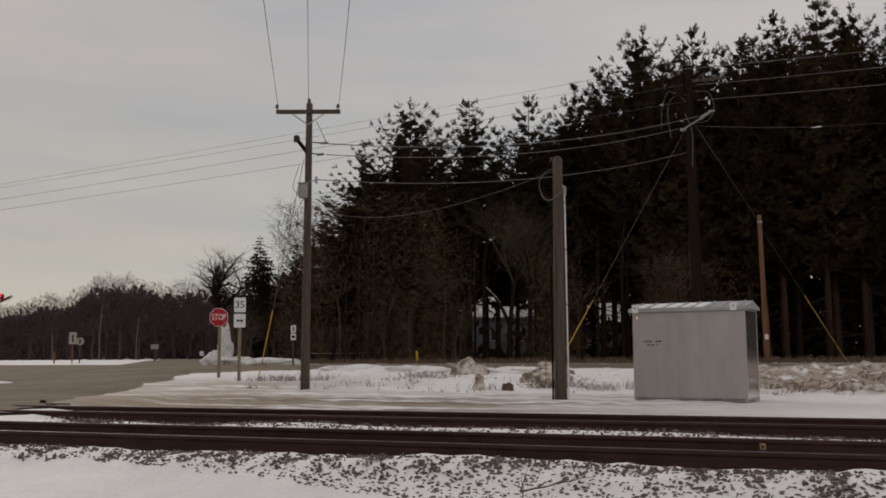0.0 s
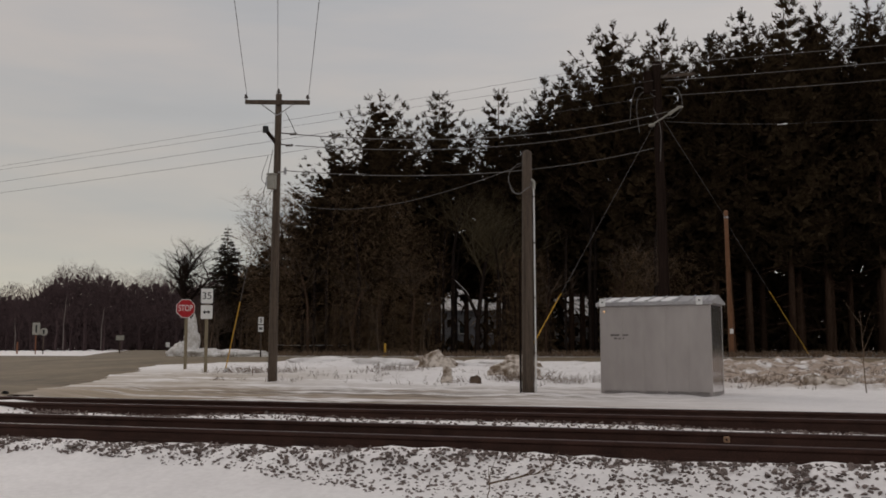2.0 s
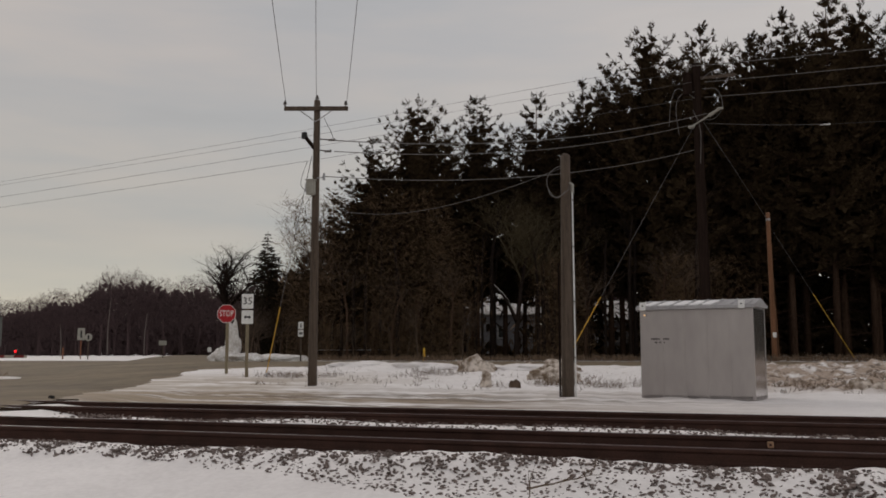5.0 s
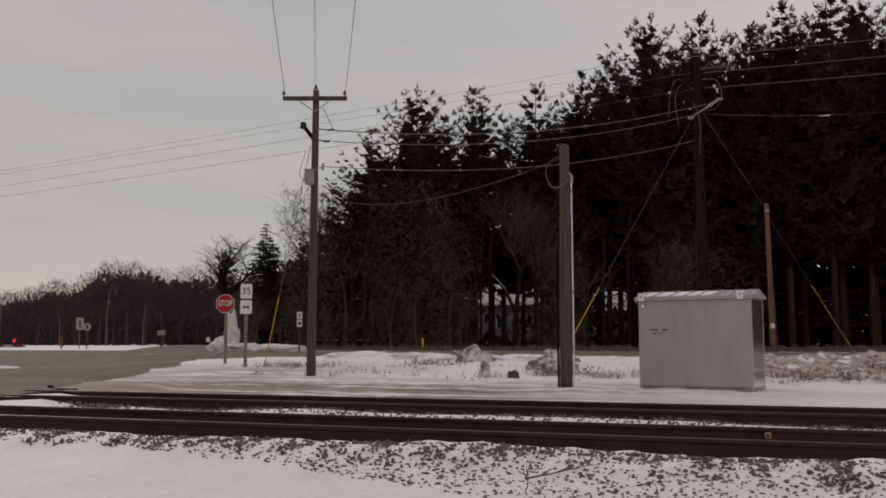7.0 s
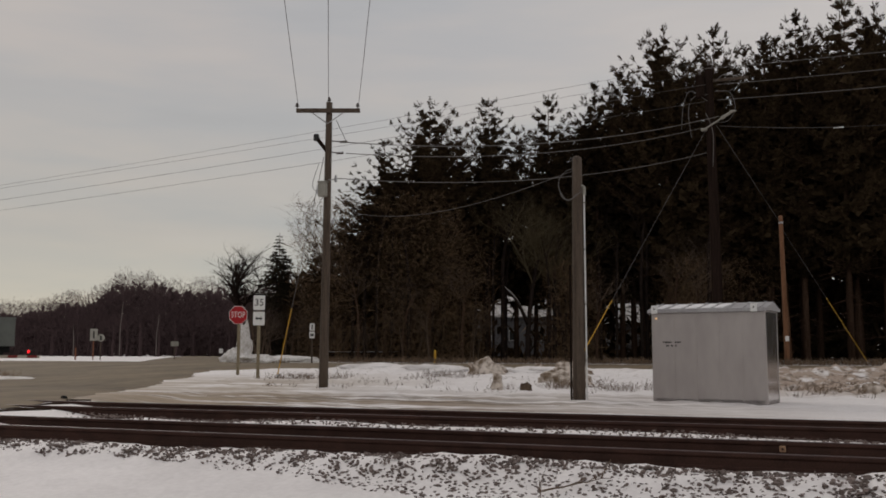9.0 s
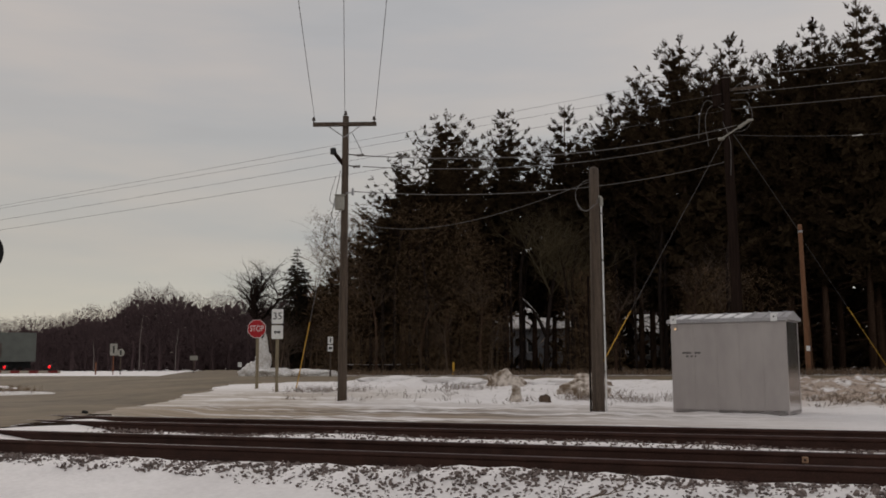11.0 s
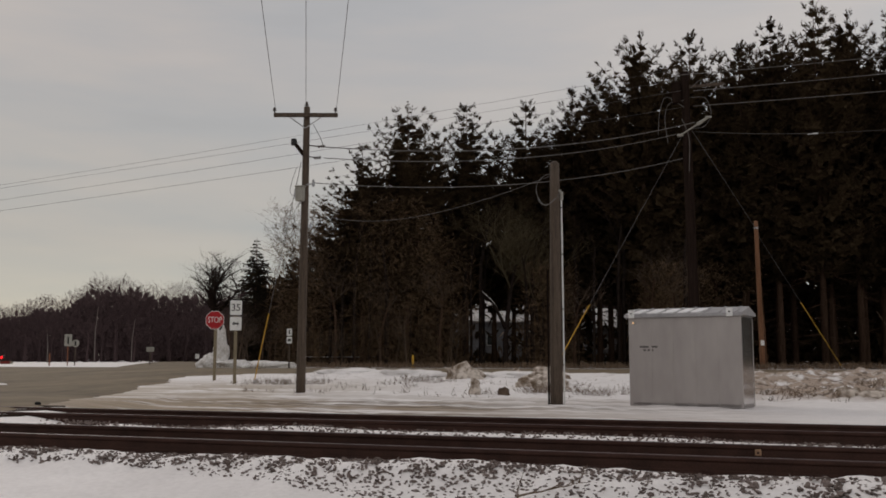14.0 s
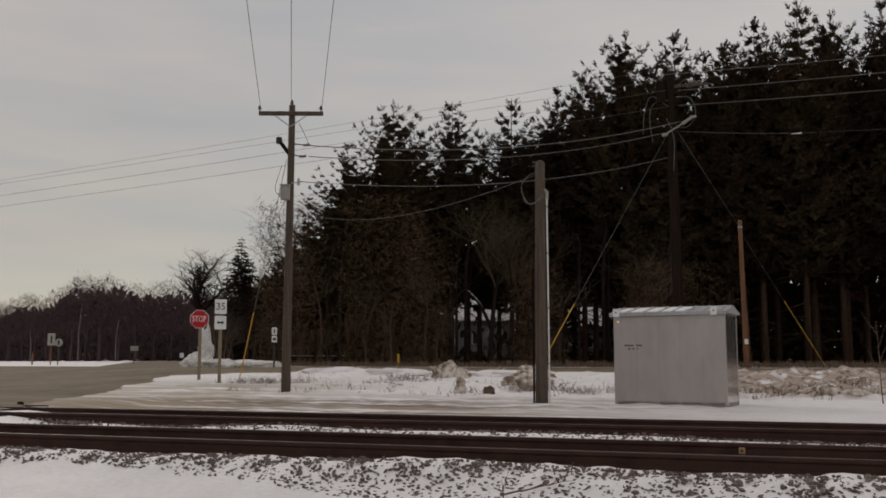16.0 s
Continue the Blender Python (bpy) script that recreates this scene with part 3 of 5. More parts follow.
def junction_pole():
    t = thing("utility_pole", Matrix.Translation(P1), "weathered grey utility pole with one crossarm", "utility pole")
    pole_shaft(t, P1_H, 0.15, 0.10, (0.008, -0.004), M_POLE)
    ax = Vector((1.9, 0.71, 0)).normalized()
    turn = Matrix.Rotation(math.atan2(ax.y, ax.x), 4, "Z")
    top = P1_H - 0.30
    part("crossarm", box((2.06, 0.10, 0.13), (0.10, -0.16, top), 0.012, turn), M_POLE, t)
    for s in (-1, 1):
        a = turn @ Vector((s * 0.52, 0, 0))
        part("brace", rod((a.x + 0.07, a.y - 0.13, top - 0.05), (0.07, -0.13, top - 0.42), 0.018, sides=6), M_STEEL, t)
        e = turn @ Vector((s * 0.98, 0, 0))
        insulator(t, (e.x + 0.07, e.y - 0.16, top + 0.05), 0.20)
    insulator(t, (0.07, -0.05, P1_H - 0.05), 0.22)
    # street-light control arm and cut-outs
    part("bracket_arm", rod((0.05, -0.05, 7.55), (-0.32, -0.12, 8.02), 0.07, 0.06, 8), M_POLE_DARK, t, "dark short bracket arm")
    part("arm_cap", rod((-0.32, -0.12, 7.95), (-0.34, -0.12, 8.14), 0.11, 0.09, 10), M_BLACK, t)
    for z, x in ((7.86, 0.62), (7.50, 0.48)):
        ins = part("strain_insulator", merge(rod((0.1, -0.05, z + 0.06), (x, 0.12, z), 0.02, sides=6), *[rod((x - 0.18 + 0.09 * k, 0.10, z + 0.02), (x - 0.14 + 0.09 * k, 0.105, z + 0.018), 0.045, sides=10) for k in range(3)]), M_PORCELAIN, t)
    can = part("switch_box", merge(box((0.26, 0.2, 0.46), (-0.02, -0.22, 6.30), 0.03), box((0.30, 0.24, 0.04), (-0.02, -0.22, 6.55), 0.01)), M_SIGN_BACK, t, "pale grey switch box")
    part("hinge", box((0.03, 0.02, 0.3), (-0.16, -0.32, 6.3), 0.004), M_STEEL, can)
    part("spool_bracket", merge(rod((0.1, -0.1, 6.62), (0.36, -0.02, 6.66), 0.02, sides=6), rod((0.34, -0.02, 6.56), (0.34, -0.02, 6.78), 0.05, 0.04, 8)), M_STEEL, t)
    for pts in ([(-0.15, -0.22, 6.2), (-0.36, -0.2, 6.35), (-0.38, -0.2, 6.6), (-0.2, -0.15, 7.2)], [(0.02, -0.22, 6.1), (-0.22, -0.2, 5.7), (-0.2, -0.15, 5.3)], [(0.3, 0, 8.6), (0.55, 0.05, 8.1), (0.62, 0.1, 7.85)]):
        raw("jumper", tube(curl(pts), 0.010, 4), M_WIRE, t)
    part("step_bolt", merge(rod((0.1, 0, 5.3), (0.26, 0.02, 5.3), 0.02, sides=6), rod((0.24, 0.02, 5.22), (0.24, 0.02, 5.36), 0.03, sides=6)), M_STEEL, t)
    return ax


P1_AX = junction_pole()

P2 = Vector((-5.58, 23.80, gz(-5.5, 23.8)))


def short_pole():
    t = thing("utility_pole", Matrix.Translation(P2), "short thick grey pole with a pale conduit", "utility pole")
    h = 6.17
    pole_shaft(t, h, 0.165, 0.125, (0.005, -0.006), M_POLE)
    part("cap", rod((h * 0.005, -h * 0.006, h - 0.02), (h * 0.005, -h * 0.006, h + 0.05), 0.12, 0.05, 12), M_POLE, t)
    c = part("conduit", rod((0.20, 0.02, 0.0), (0.19, 0.0, 5.25), 0.022, sides=10), M_WHITE, t, "pale plastic riser conduit")
    part("weatherhead", merge(rod((0.19, 0.0, 5.2), (0.195, 0.0, 5.40), 0.05, 0.045, 10), rod((0.195, 0.0, 5.38), (0.16, -0.1, 5.44), 0.045, 0.03, 8)), M_SIGN_BACK, c)
    for z in (1.0, 2.4, 3.8, 5.0):
        part("strap", box((0.09, 0.03, 0.03), (0.165 + z * 0.006, -0.03, z), 0.004), M_POLE, t)
    part("ground_moulding", box((0.05, 0.03, 3.4), (-0.17, -0.10, 1.7), 0.006), M_POLE_DARK, t)
    for pts in ([(0.18, -0.1, 5.38), (-0.15, -0.2, 5.05), (-0.40, -0.1, 5.30), (-0.46, 0, 5.62), (-0.28, 0.05, 5.86), (0.0, 0, 5.92)], [(0.18, -0.1, 5.30), (-0.10, -0.22, 5.08), (-0.34, -0.1, 5.14), (-0.44, 0, 5.35)]):
        raw("service_loop", tube(curl(pts), 0.011, 5), M_WIRE_PALE, t)


short_pole()

P3 = Vector((-3.66, 40.85, gz(-3.6, 40.8)))


def main_pole():
    t = thing("utility_pole", Matrix.Translation(P3), "tall dark tarred utility pole with a street lamp", "utility pole")
    h = 12.95
    pole_shaft(t, h, 0.24, 0.17, (-0.012, -0.004), M_POLE_DARK)
    part("pole_top_pin", rod((-0.15, 0, h), (-0.15, 0, h + 0.25), 0.05, sides=8), M_PORCELAIN, t)
    can = part("transformer", merge(rod((-0.50, -0.15, 11.6), (-0.50, -0.15, 12.45), 0.20, sides=16), rod((-0.50, -0.15, 12.45), (-0.50, -0.15, 12.55), 0.22, 0.14, 16)), M_POLE_DARK, t, "small dark equipment can")
    part("bushing", rod((-0.5, -0.15, 12.5), (-0.5, -0.15, 12.8), 0.05, 0.03, 8), M_PORCELAIN, can)
    part("crossarm", box((1.9, 0.1, 0.12), (0.5, 0.1, 12.35), 0.012), M_POLE, t)
    lamp = part("lamp_arm", rod((-0.35, -0.2, 10.22), (0.45, -0.4, 10.62), 0.035, sides=8), M_SIGN_BACK, t, "galvanised lamp arm")
    part("lamp_head", merge(rod((0.35, -0.38, 10.57), (0.80, -0.5, 10.80), 0.085, 0.05, 10), box((0.26, 0.14, 0.08), (0.82, -0.5, 10.81), 0.03)), M_SIGN_BACK, lamp)
    part("bracket", box((0.26, 0.24, 0.10), (-0.38, -0.15, 10.20), 0.02), M_SIGN_BACK, t)
    loops = [[(-0.2, -0.2, 11.4), (-0.9, -0.2, 11.9), (-1.2, -0.2, 11.3), (-1.3, -0.2, 10.3)], [(-0.2, -0.2, 11.7), (-0.8, -0.2, 11.6), (-1.0, -0.2, 11.0), (-0.9, -0.2, 9.9)],
             [(0.1, -0.2, 11.8), (0.7, -0.2, 11.7), (0.9, -0.2, 11.0), (0.6, -0.2, 10.5), (0.1, -0.2, 10.45)], [(0.1, -0.2, 12.2), (0.5, -0.2, 12.5), (0.9, -0.2, 12.4)],
             [(-0.3, -0.2, 10.9), (-0.1, -0.3, 10.4), (0.0, -0.3, 9.8), (-0.05, -0.25, 8.6)]]
    for pts in loops:
        raw("jumper", tube(curl(pts), 0.014, 5), M_WIRE_PALE, t)


main_pole()


STUB = Vector((-1.6, 61.0, gz(-1.6, 61.0)))


def stub_pole():
    t = thing("guy_stub_pole", Matrix.Translation(STUB), "orange-brown guy stub pole beside the main road", "utility pole")
    h = 9.0
    pole_shaft(t, h, 0.17, 0.12, (-0.012, 0), M_POLE_NEW)
    part("marker_plate", box((0.22, 0.02, 0.30), (0.03, -0.18, 1.55), 0.004), M_WHITE, t)
    part("band", rod((-0.1, 0, 8.5), (-0.1, 0, 8.62), 0.14, sides=12), M_STEEL, t)
    raw("down_lead", tube([(0.0, -0.15, 5), (0.18, -0.15, 2.4), (0.25, -0.12, 0)], 0.02, 5), M_POLE_NEW, t)


stub_pole()


# ---- wires ----
def wires():
    top = P1 + Vector((0.07, -0.1, P1_H - 0.1))
    for k, end in enumerate(((-10.18, 16.82, 8.57), (-9.28, 17.15, 8.62), (-8.42, 17.46, 8.57))):
        a = top + P1_AX * (k - 1) * 0.98 + Vector((0, 0, 0.16 if k == 1 else 0.0))
        e = a + (Vector(end) - a) * 3.4
        e.z = a.z - 0.1
        cable(sag(a, e, 0.35, 24), 0.008, M_WIRE, "thin power line leaving the crossarm over the tracks")
    # distribution lines along the main road, from the tall pole to both sides
    for name_z, near, left, r in ((0, (-4.28, 39.62, 13.15), (-41.04, 40.09, 10.87), 0.0065), (1, (-4.3, 39.66, 12.7), (-41.05, 40.11, 10.70), 0.0065), (2, (-3.87, 39.86, 12.31), (-41.07, 40.17, 10.05), 0.008), (3, (-3.89, 39.92, 11.61), (-41.09, 40.22, 9.47), 0.008)):
        a, e = Vector(near), Vector(near) + (Vector(left) - Vector(near)) * 1.9
        cable(sag(a, e, 0.30, 40), r, M_WIRE, "power line strung along the main road")
    for a, e, r in (((-3.9, 39.9, 13.0), (3.19, 36.51, 12.07), 0.012), ((-3.4, 40.0, 12.3), (3.17, 36.57, 11.45), 0.014), ((-3.4, 40.0, 11.65), (3.14, 36.63, 10.83), 0.014)):
        a = Vector(a)
        cable(sag(a, a + (Vector(e) - a) * 3.0, 0.15, 24), r, M_WIRE_PALE, "power line strung along the main road")
    for z1, end, d, r in ((7.86, (-3.37, 40.18, 11.0), 0.55, 0.017), (7.50, (-4.15, 39.94, 10.49), 0.50, 0.014)):
        cable(sag(P1 + Vector((0.62, 0.12, z1)), end, d, 30), r, M_WIRE_PALE, "slack service cable between two poles")
    cable(sag(P1 + Vector((0.36, 0, 6.68)), (-3.92, 40.14, 9.49), 0.55, 30), 0.014, M_WIRE_PALE, "slack service cable between two poles")
    cable(sag(P2 + Vector((-0.1, 0, 5.85)), (-23.5, 45.0, 8.9), 0.75, 30), 0.008, M_WIRE, "drooping service drop to the woods")
    end = Vector((1.36, 41.5, 10.44))
    cable(sag(P3 + Vector((0.2, 0, 10.35)), end, 0.05, 12), 0.010, M_WIRE, "short dead-ended span wire")
    tagged(raw("strain_insulator", tube([end + Vector((-0.35, 0, 0.0)), end + Vector((0.05, 0, 0))], 0.026, 8), M_WHITE), "white strain insulator on the end of a span wire", "insulator")
    cable(sag(end, end + Vector((40, 3, 0.6)), 0.3, 12), 0.006, M_WIRE, "thin guy strand beyond the insulator")


wires()


def guy(a, b, guard, label):
    t = thing("guy_wire", Matrix(), label, "guy wire", "guy wires")
    a, b = Vector(a), Vector(b)
    raw("strand", tube([a, b], 0.011, 5), M_WIRE, t)
    g = b.lerp(a, guard / (b - a).length)
    raw("guard", tube([b, g], 0.021, 8), M_YELLOW, t, "yellow plastic guard")
    raw("anchor", tube([b + Vector((0, 0, -0.3)), b + (a - b).normalized() * 0.2], 0.03, 6), M_STEEL, t)


guy(P3 + Vector((-0.2, -0.1, 10.4)), (-9.9, 41.0, gz(-9.9, 41.0)), 3.6, "slack guy wire with a yellow guard beside the road")
guy(STUB + Vector((0, 0, 8.1)), (3.05, 65.4, gz(3.0, 65.4)), 5.2, "long guy wire with a yellow guard near the woods")
guy(P1 + Vector((-0.12, 0, 7.4)), (-20.05, 33.35, gz(-20, 33.3)), 4.0, "steep guy wire with a yellow guard near the junction")
cable([P3 + Vector((0.1, 0, 10.4)), STUB + Vector((-0.1, 0, 8.5))], 0.014, M_WIRE, "span guy between tall pole and stub pole", "span_guy", "guy wires")


# ---- signs ----
def text_mesh(body, size):
    cu = bpy.data.curves.new("txt", "FONT")
    cu.body, cu.size, cu.align_x, cu.align_y, cu.extrude = body, size, "CENTER", "CENTER", 0.003
    cu.resolution_u = 3
    o = bpy.data.objects.new("txt", cu)
    me = bpy.data.meshes.new_from_object(o)
    bpy.data.objects.remove(o)
    bpy.data.curves.remove(cu)
    return me


def letters(parent, body, size, at, width, material):
    me = text_mesh(body, size)
    xs = [v.co.x for v in me.vertices]
    k = width / (max(xs) - min(xs))
    me.transform(Matrix.Translation(at) @ Matrix.Rotation(radians(90), 4, "X") @ Matrix.Diagonal((k, 1, 1, 1)))
    me.materials.append(material)
    o = new("lettering", me)
    o.parent = parent
    return o


def plate(w, h, centre, corner=0.04, sides=None):
    """A thin sign plate in the xz plane; sides: a regular polygon instead."""
    bm = bmesh.new()
    if sides:
        r = w / 2 / math.cos(math.pi / sides)
        ring = [(r * math.cos(2 * math.pi * (k + 0.5) / sides), r * math.sin(2 * math.pi * (k + 0.5) / sides)) for k in range(sides)]
    else:
        ring = []
        for cx, cz, a0 in ((1, 1, 0), (-1, 1, 90), (-1, -1, 180), (1, -1, 270)):
            for a in (0, 30, 60, 90):
                ring.append((cx * (w / 2 - corner) + corner * math.cos(radians(a0 + a)), cz * (h / 2 - corner) + corner * math.sin(radians(a0 + a))))
    f = [bm.verts.new((x, -0.003, z)) for x, z in ring]
    b = [bm.verts.new((x, 0.003, z)) for x, z in ring]
    bm.faces.new(f)
    bm.faces.new(list(reversed(b)))
    n = len(ring)
    for i in range(n):
        bm.faces.new((f[i], b[i], b[(i + 1) % n], f[(i + 1) % n]))
    bm.transform(Matrix.Translation(centre))
    return bm


def stop_sign():
    x, y = -22.68, 34.49
    t = thing("stop_sign", pose(x, y, gz(x, y), 0, 0, 22), "red octagonal stop sign on a timber post", "road sign")
    part("post", box((0.12, 0.10, 3.1), (0.03, 0.06, 1.28), 0.008), M_POST, t)
    part("border", plate(0.76, 0, (0, -0.004, 2.54), sides=8), M_WHITE, t)
    p = part("plate", plate(0.72, 0, (0, -0.010, 2.54), sides=8), M_RED, t)
    letters(p, "STOP", 0.36, (0, -0.016, 2.54), 0.58, M_WHITE)


def route_sign():
    x, y = -20.72, 32.98
    t = thing("route_marker", pose(x, y, gz(x, y), 0, 0, 24), "white route marker with a two-way arrow plate", "road sign")
    part("post", box((0.12, 0.10, 3.4), (0.0, 0.06, 1.45), 0.008), M_POST, t)
    a = part("number_plate", plate(0.46, 0.58, (0, -0.004, 2.98)), M_WHITE, t)
    part("plate_back", plate(0.50, 0.62, (0, 0.004, 2.98)), M_BLACK, a)
    letters(a, "35", 0.40, (0, -0.010, 2.98), 0.34, M_BLACK)
    b = part("arrow_plate", plate(0.46, 0.54, (0, -0.004, 2.35)), M_WHITE, t)
    bm = bmesh.new()
    pts = [(-0.14, 0), (-0.06, 0.085), (-0.06, 0.03), (0.06, 0.03), (0.06, 0.085), (0.14, 0), (0.06, -0.085), (0.06, -0.03), (-0.06, -0.03), (-0.06, -0.085)]
    f = [bm.verts.new((u, -0.010, 2.35 + v)) for u, v in pts]
    bm.faces.new(f)
    bmesh.ops.solidify(bm, geom=bm.faces[:], thickness=0.003)
    part("arrow", bm, M_BLACK, b)


stop_sign()
route_sign()


def small_sign(x, y, zc, w, h, label, material, post=M_POST, round_=False, turn=22, stack=None, bars=0):
    t = thing("road_sign", pose(x, y, gz(x, y), 0, 0, turn), label, "road sign", "small road signs")
    part("post", box((0.09, 0.07, zc + h / 2 + 0.2), (0, 0.05, (zc + h / 2 - 0.2) / 2), 0.006), post, t)
    p = part("plate", plate(w, h, (0, -0.004, zc), sides=20 if round_ else None), material, t)
    if bars:
        part("bar", box((w * 0.22, 0.006, h * 0.6), (0, -0.010, zc), 0.0), M_BLACK, p)
    if stack:
        q = part("lower_plate", plate(w, stack, (0, -0.004, zc - h / 2 - stack / 2 - 0.05)), material, t)
        part("bar", box((w * 0.6, 0.006, stack * 0.35), (0, -0.010, zc - h / 2 - stack / 2 - 0.05)), M_BLACK, q)


small_sign(-28.35, 51.1, 2.25, 0.32, 0.44, "small white route assembly beyond the main road", M_WHITE, M_POLE, stack=0.40, bars=1, turn=20)
small_sign(-59.4, 67.7, 2.2, 0.62, 1.05, "pale back of a tall road sign", M_SIGN_BACK, M_ORANGE, bars=1, turn=38)
small_sign(-59.04, 68.2, 1.93, 0.66, 0.66, "pale back of a round road sign", M_SIGN_BACK, M_POLE, round_=True, bars=1, turn=38)
small_sign(-53.4, 71.2, 1.42, 0.68, 0.42, "small pale rectangular sign beside the road", M_SIGN_BACK, M_POLE, turn=34)
small_sign(-72.2, 106, 0.9, 0.5, 0.6, "small white marker sign by the far road", M_WHITE, M_POLE, turn=34)


def marker_post(x, y, h, r, material, label):
    o = part("marker_post", merge(rod((0, 0, -0.2), (0, 0, h), r, r * 0.9, 10), rod((0, 0, h), (0, 0, h + r), r * 0.9, r * 0.3, 10)), material)
    o.location = (x, y, gz(x, y))
    tagged(o, label, "marker post", "marker posts")


marker_post(-60.9, 67.2, 1.0, 0.07, M_ORANGE, "orange marker post in the snow")
marker_post(-24.4, 61.3, 0.78, 0.09, M_YELLOW, "yellow marker post at the edge of the woods")

# ---- crossing gate and signal ----
ARM_L = 6.52


def crossing_gate():
    px, py, pz = -29.62, 24.0, 1.05
    t = thing("crossing_gate", pose(px, py, gz(px, py)), "railway crossing gate mast beside the road", "crossing gate")
    part("mast", rod((0, 0.2, 0), (0, 0.2, 4.2), 0.065, sides=14), M_STEEL, t)
    part("foundation", box((0.6, 0.6, 0.3), (0, 0.2, 0.05), 0.03), M_SIGN_BACK, t)
    part("mechanism", box((0.45, 0.35, 0.6), (0, 0.2, pz - gz(px, py)), 0.03), M_STEEL, t)
    arm = new("gate_arm")
    arm.matrix_basis = pose(px, py - 0.1, pz)
    tagged(arm, "red and white striped crossing gate arm with red lamps", "gate arm")
    x, step = 0.35, 0.405
    while x < ARM_L - 0.02:
        w = min(step, ARM_L - x)
        # from the tip backwards: a white end, then red and white in turn
        from_tip = int((ARM_L - x - 0.001 + 0.2) / step)
        th = 0.11 - 0.025 * x / ARM_L
        part("stripe", box((w, 0.03, th), (x + w / 2, 0, 0), 0.006), M_ARM_RED if from_tip % 2 else M_ARM_WHITE, arm)
        x += w
    part("hub", box((0.5, 0.06, 0.2), (0.15, 0, 0), 0.02), M_STEEL, arm)
    part("counterweight", box((0.7, 0.08, 0.35), (-0.6, 0.0, 0), 0.03), M_STEEL, arm)
    for d in (0.42, 2.35, 4.3):
        l = part("lamp", merge(box((0.10, 0.10, 0.10), (ARM_L - d, 0, 0.10), 0.01), rod((ARM_L - d, -0.04, 0.16), (ARM_L - d, 0.04, 0.16), 0.07, sides=14)), M_BLACK, arm)
        part("lens", merge(rod((ARM_L - d, -0.07, 0.16), (ARM_L - d, -0.04, 0.16), 0.035, 0.055, 14), rod((ARM_L - d, 0.04, 0.16), (ARM_L - d, 0.07, 0.16), 0.055, 0.035, 14)), M_LAMP_RED, l, "glowing red lens")
    return arm


GATE_ARM = crossing_gate()


def crossing_signal():
    c = Vector((0, 0, 1.14)) + (Vector((-10.66, 9.45, 2.72)) - Vector((0, 0, 1.14))) * 0.985
    t = thing("crossing_signal", pose(c.x, c.y, 0, 0, 0, 48), "railway crossing signal with round black lamp targets", "crossing signal")
    part("mast", rod((-0.62, 0, gz(c.x, c.y) - 0.2), (-0.62, 0, 4.4), 0.06, sides=14), M_STEEL, t)
    part("lamp_arm", rod((-1.15, 0, c.z), (-0.05, 0, c.z), 0.035, sides=10), M_STEEL, t)
    for s in (0.0, -1.24):
        target = part("target", merge(rod((s, 0.03, c.z), (s, 0.06, c.z), 0.305, sides=40)), M_BLACK, t, "round black backing disc")
        part("rim", merge(rod((s, 0.015, c.z), (s, 0.065, c.z), 0.312, sides=40)), M_RUBBER, target)
        hb = part("housing", merge(rod((s, -0.02, c.z), (s, -0.16, c.z), 0.205, 0.17, 28), rod((s, -0.16, c.z), (s, -0.22, c.z), 0.17, 0.08, 28)), M_HOUSING, target, "grey round lamp housing")
        part("hinge", box((0.05, 0.03, 0.05), (s + 0.19, -0.06, c.z - 0.02), 0.006), M_HOUSING, hb)


crossing_signal()

# ---- parked trailer ----
def trailer():
    t = thing("box_trailer", pose(-89.6, 83.0, gz(-89.6, 83), 0, 0, 45), "grey-green parked box trailer beyond the gate", "trailer")
    part("body", box((10.3, 2.4, 3.3), (-1.15, 0, 2.97), 0.08), M_TRAILER, t)
    # flat brown area, set as a thin panel on the body's long side
    part("side_panel", box((4.0, 0.06, 1.7), (-1.6, -1.24, 2.6), 0.02), M_SIDE_PANEL, t, "flat brown panel on the trailer side")
    part("roof_rail", box((10.34, 2.44, 0.10), (-1.15, 0, 4.62), 0.02), M_TRAILER, t)
    part("underframe", box((9.6, 1.2, 0.75), (-1.3, 0, 0.98), 0.03), M_RUBBER, t)
    for x in (1.2, 2.4, -5.0):
        for y in (-0.95, 0.95):
            w = part("wheel", rod((x, y - 0.13, 0.46), (x, y + 0.13, 0.46), 0.46, sides=20), M_RUBBER, t)
            part("rim", rod((x, y - 0.14, 0.46), (x, y + 0.14, 0.46), 0.24, sides=16), M_POLE_DARK, w)


trailer()


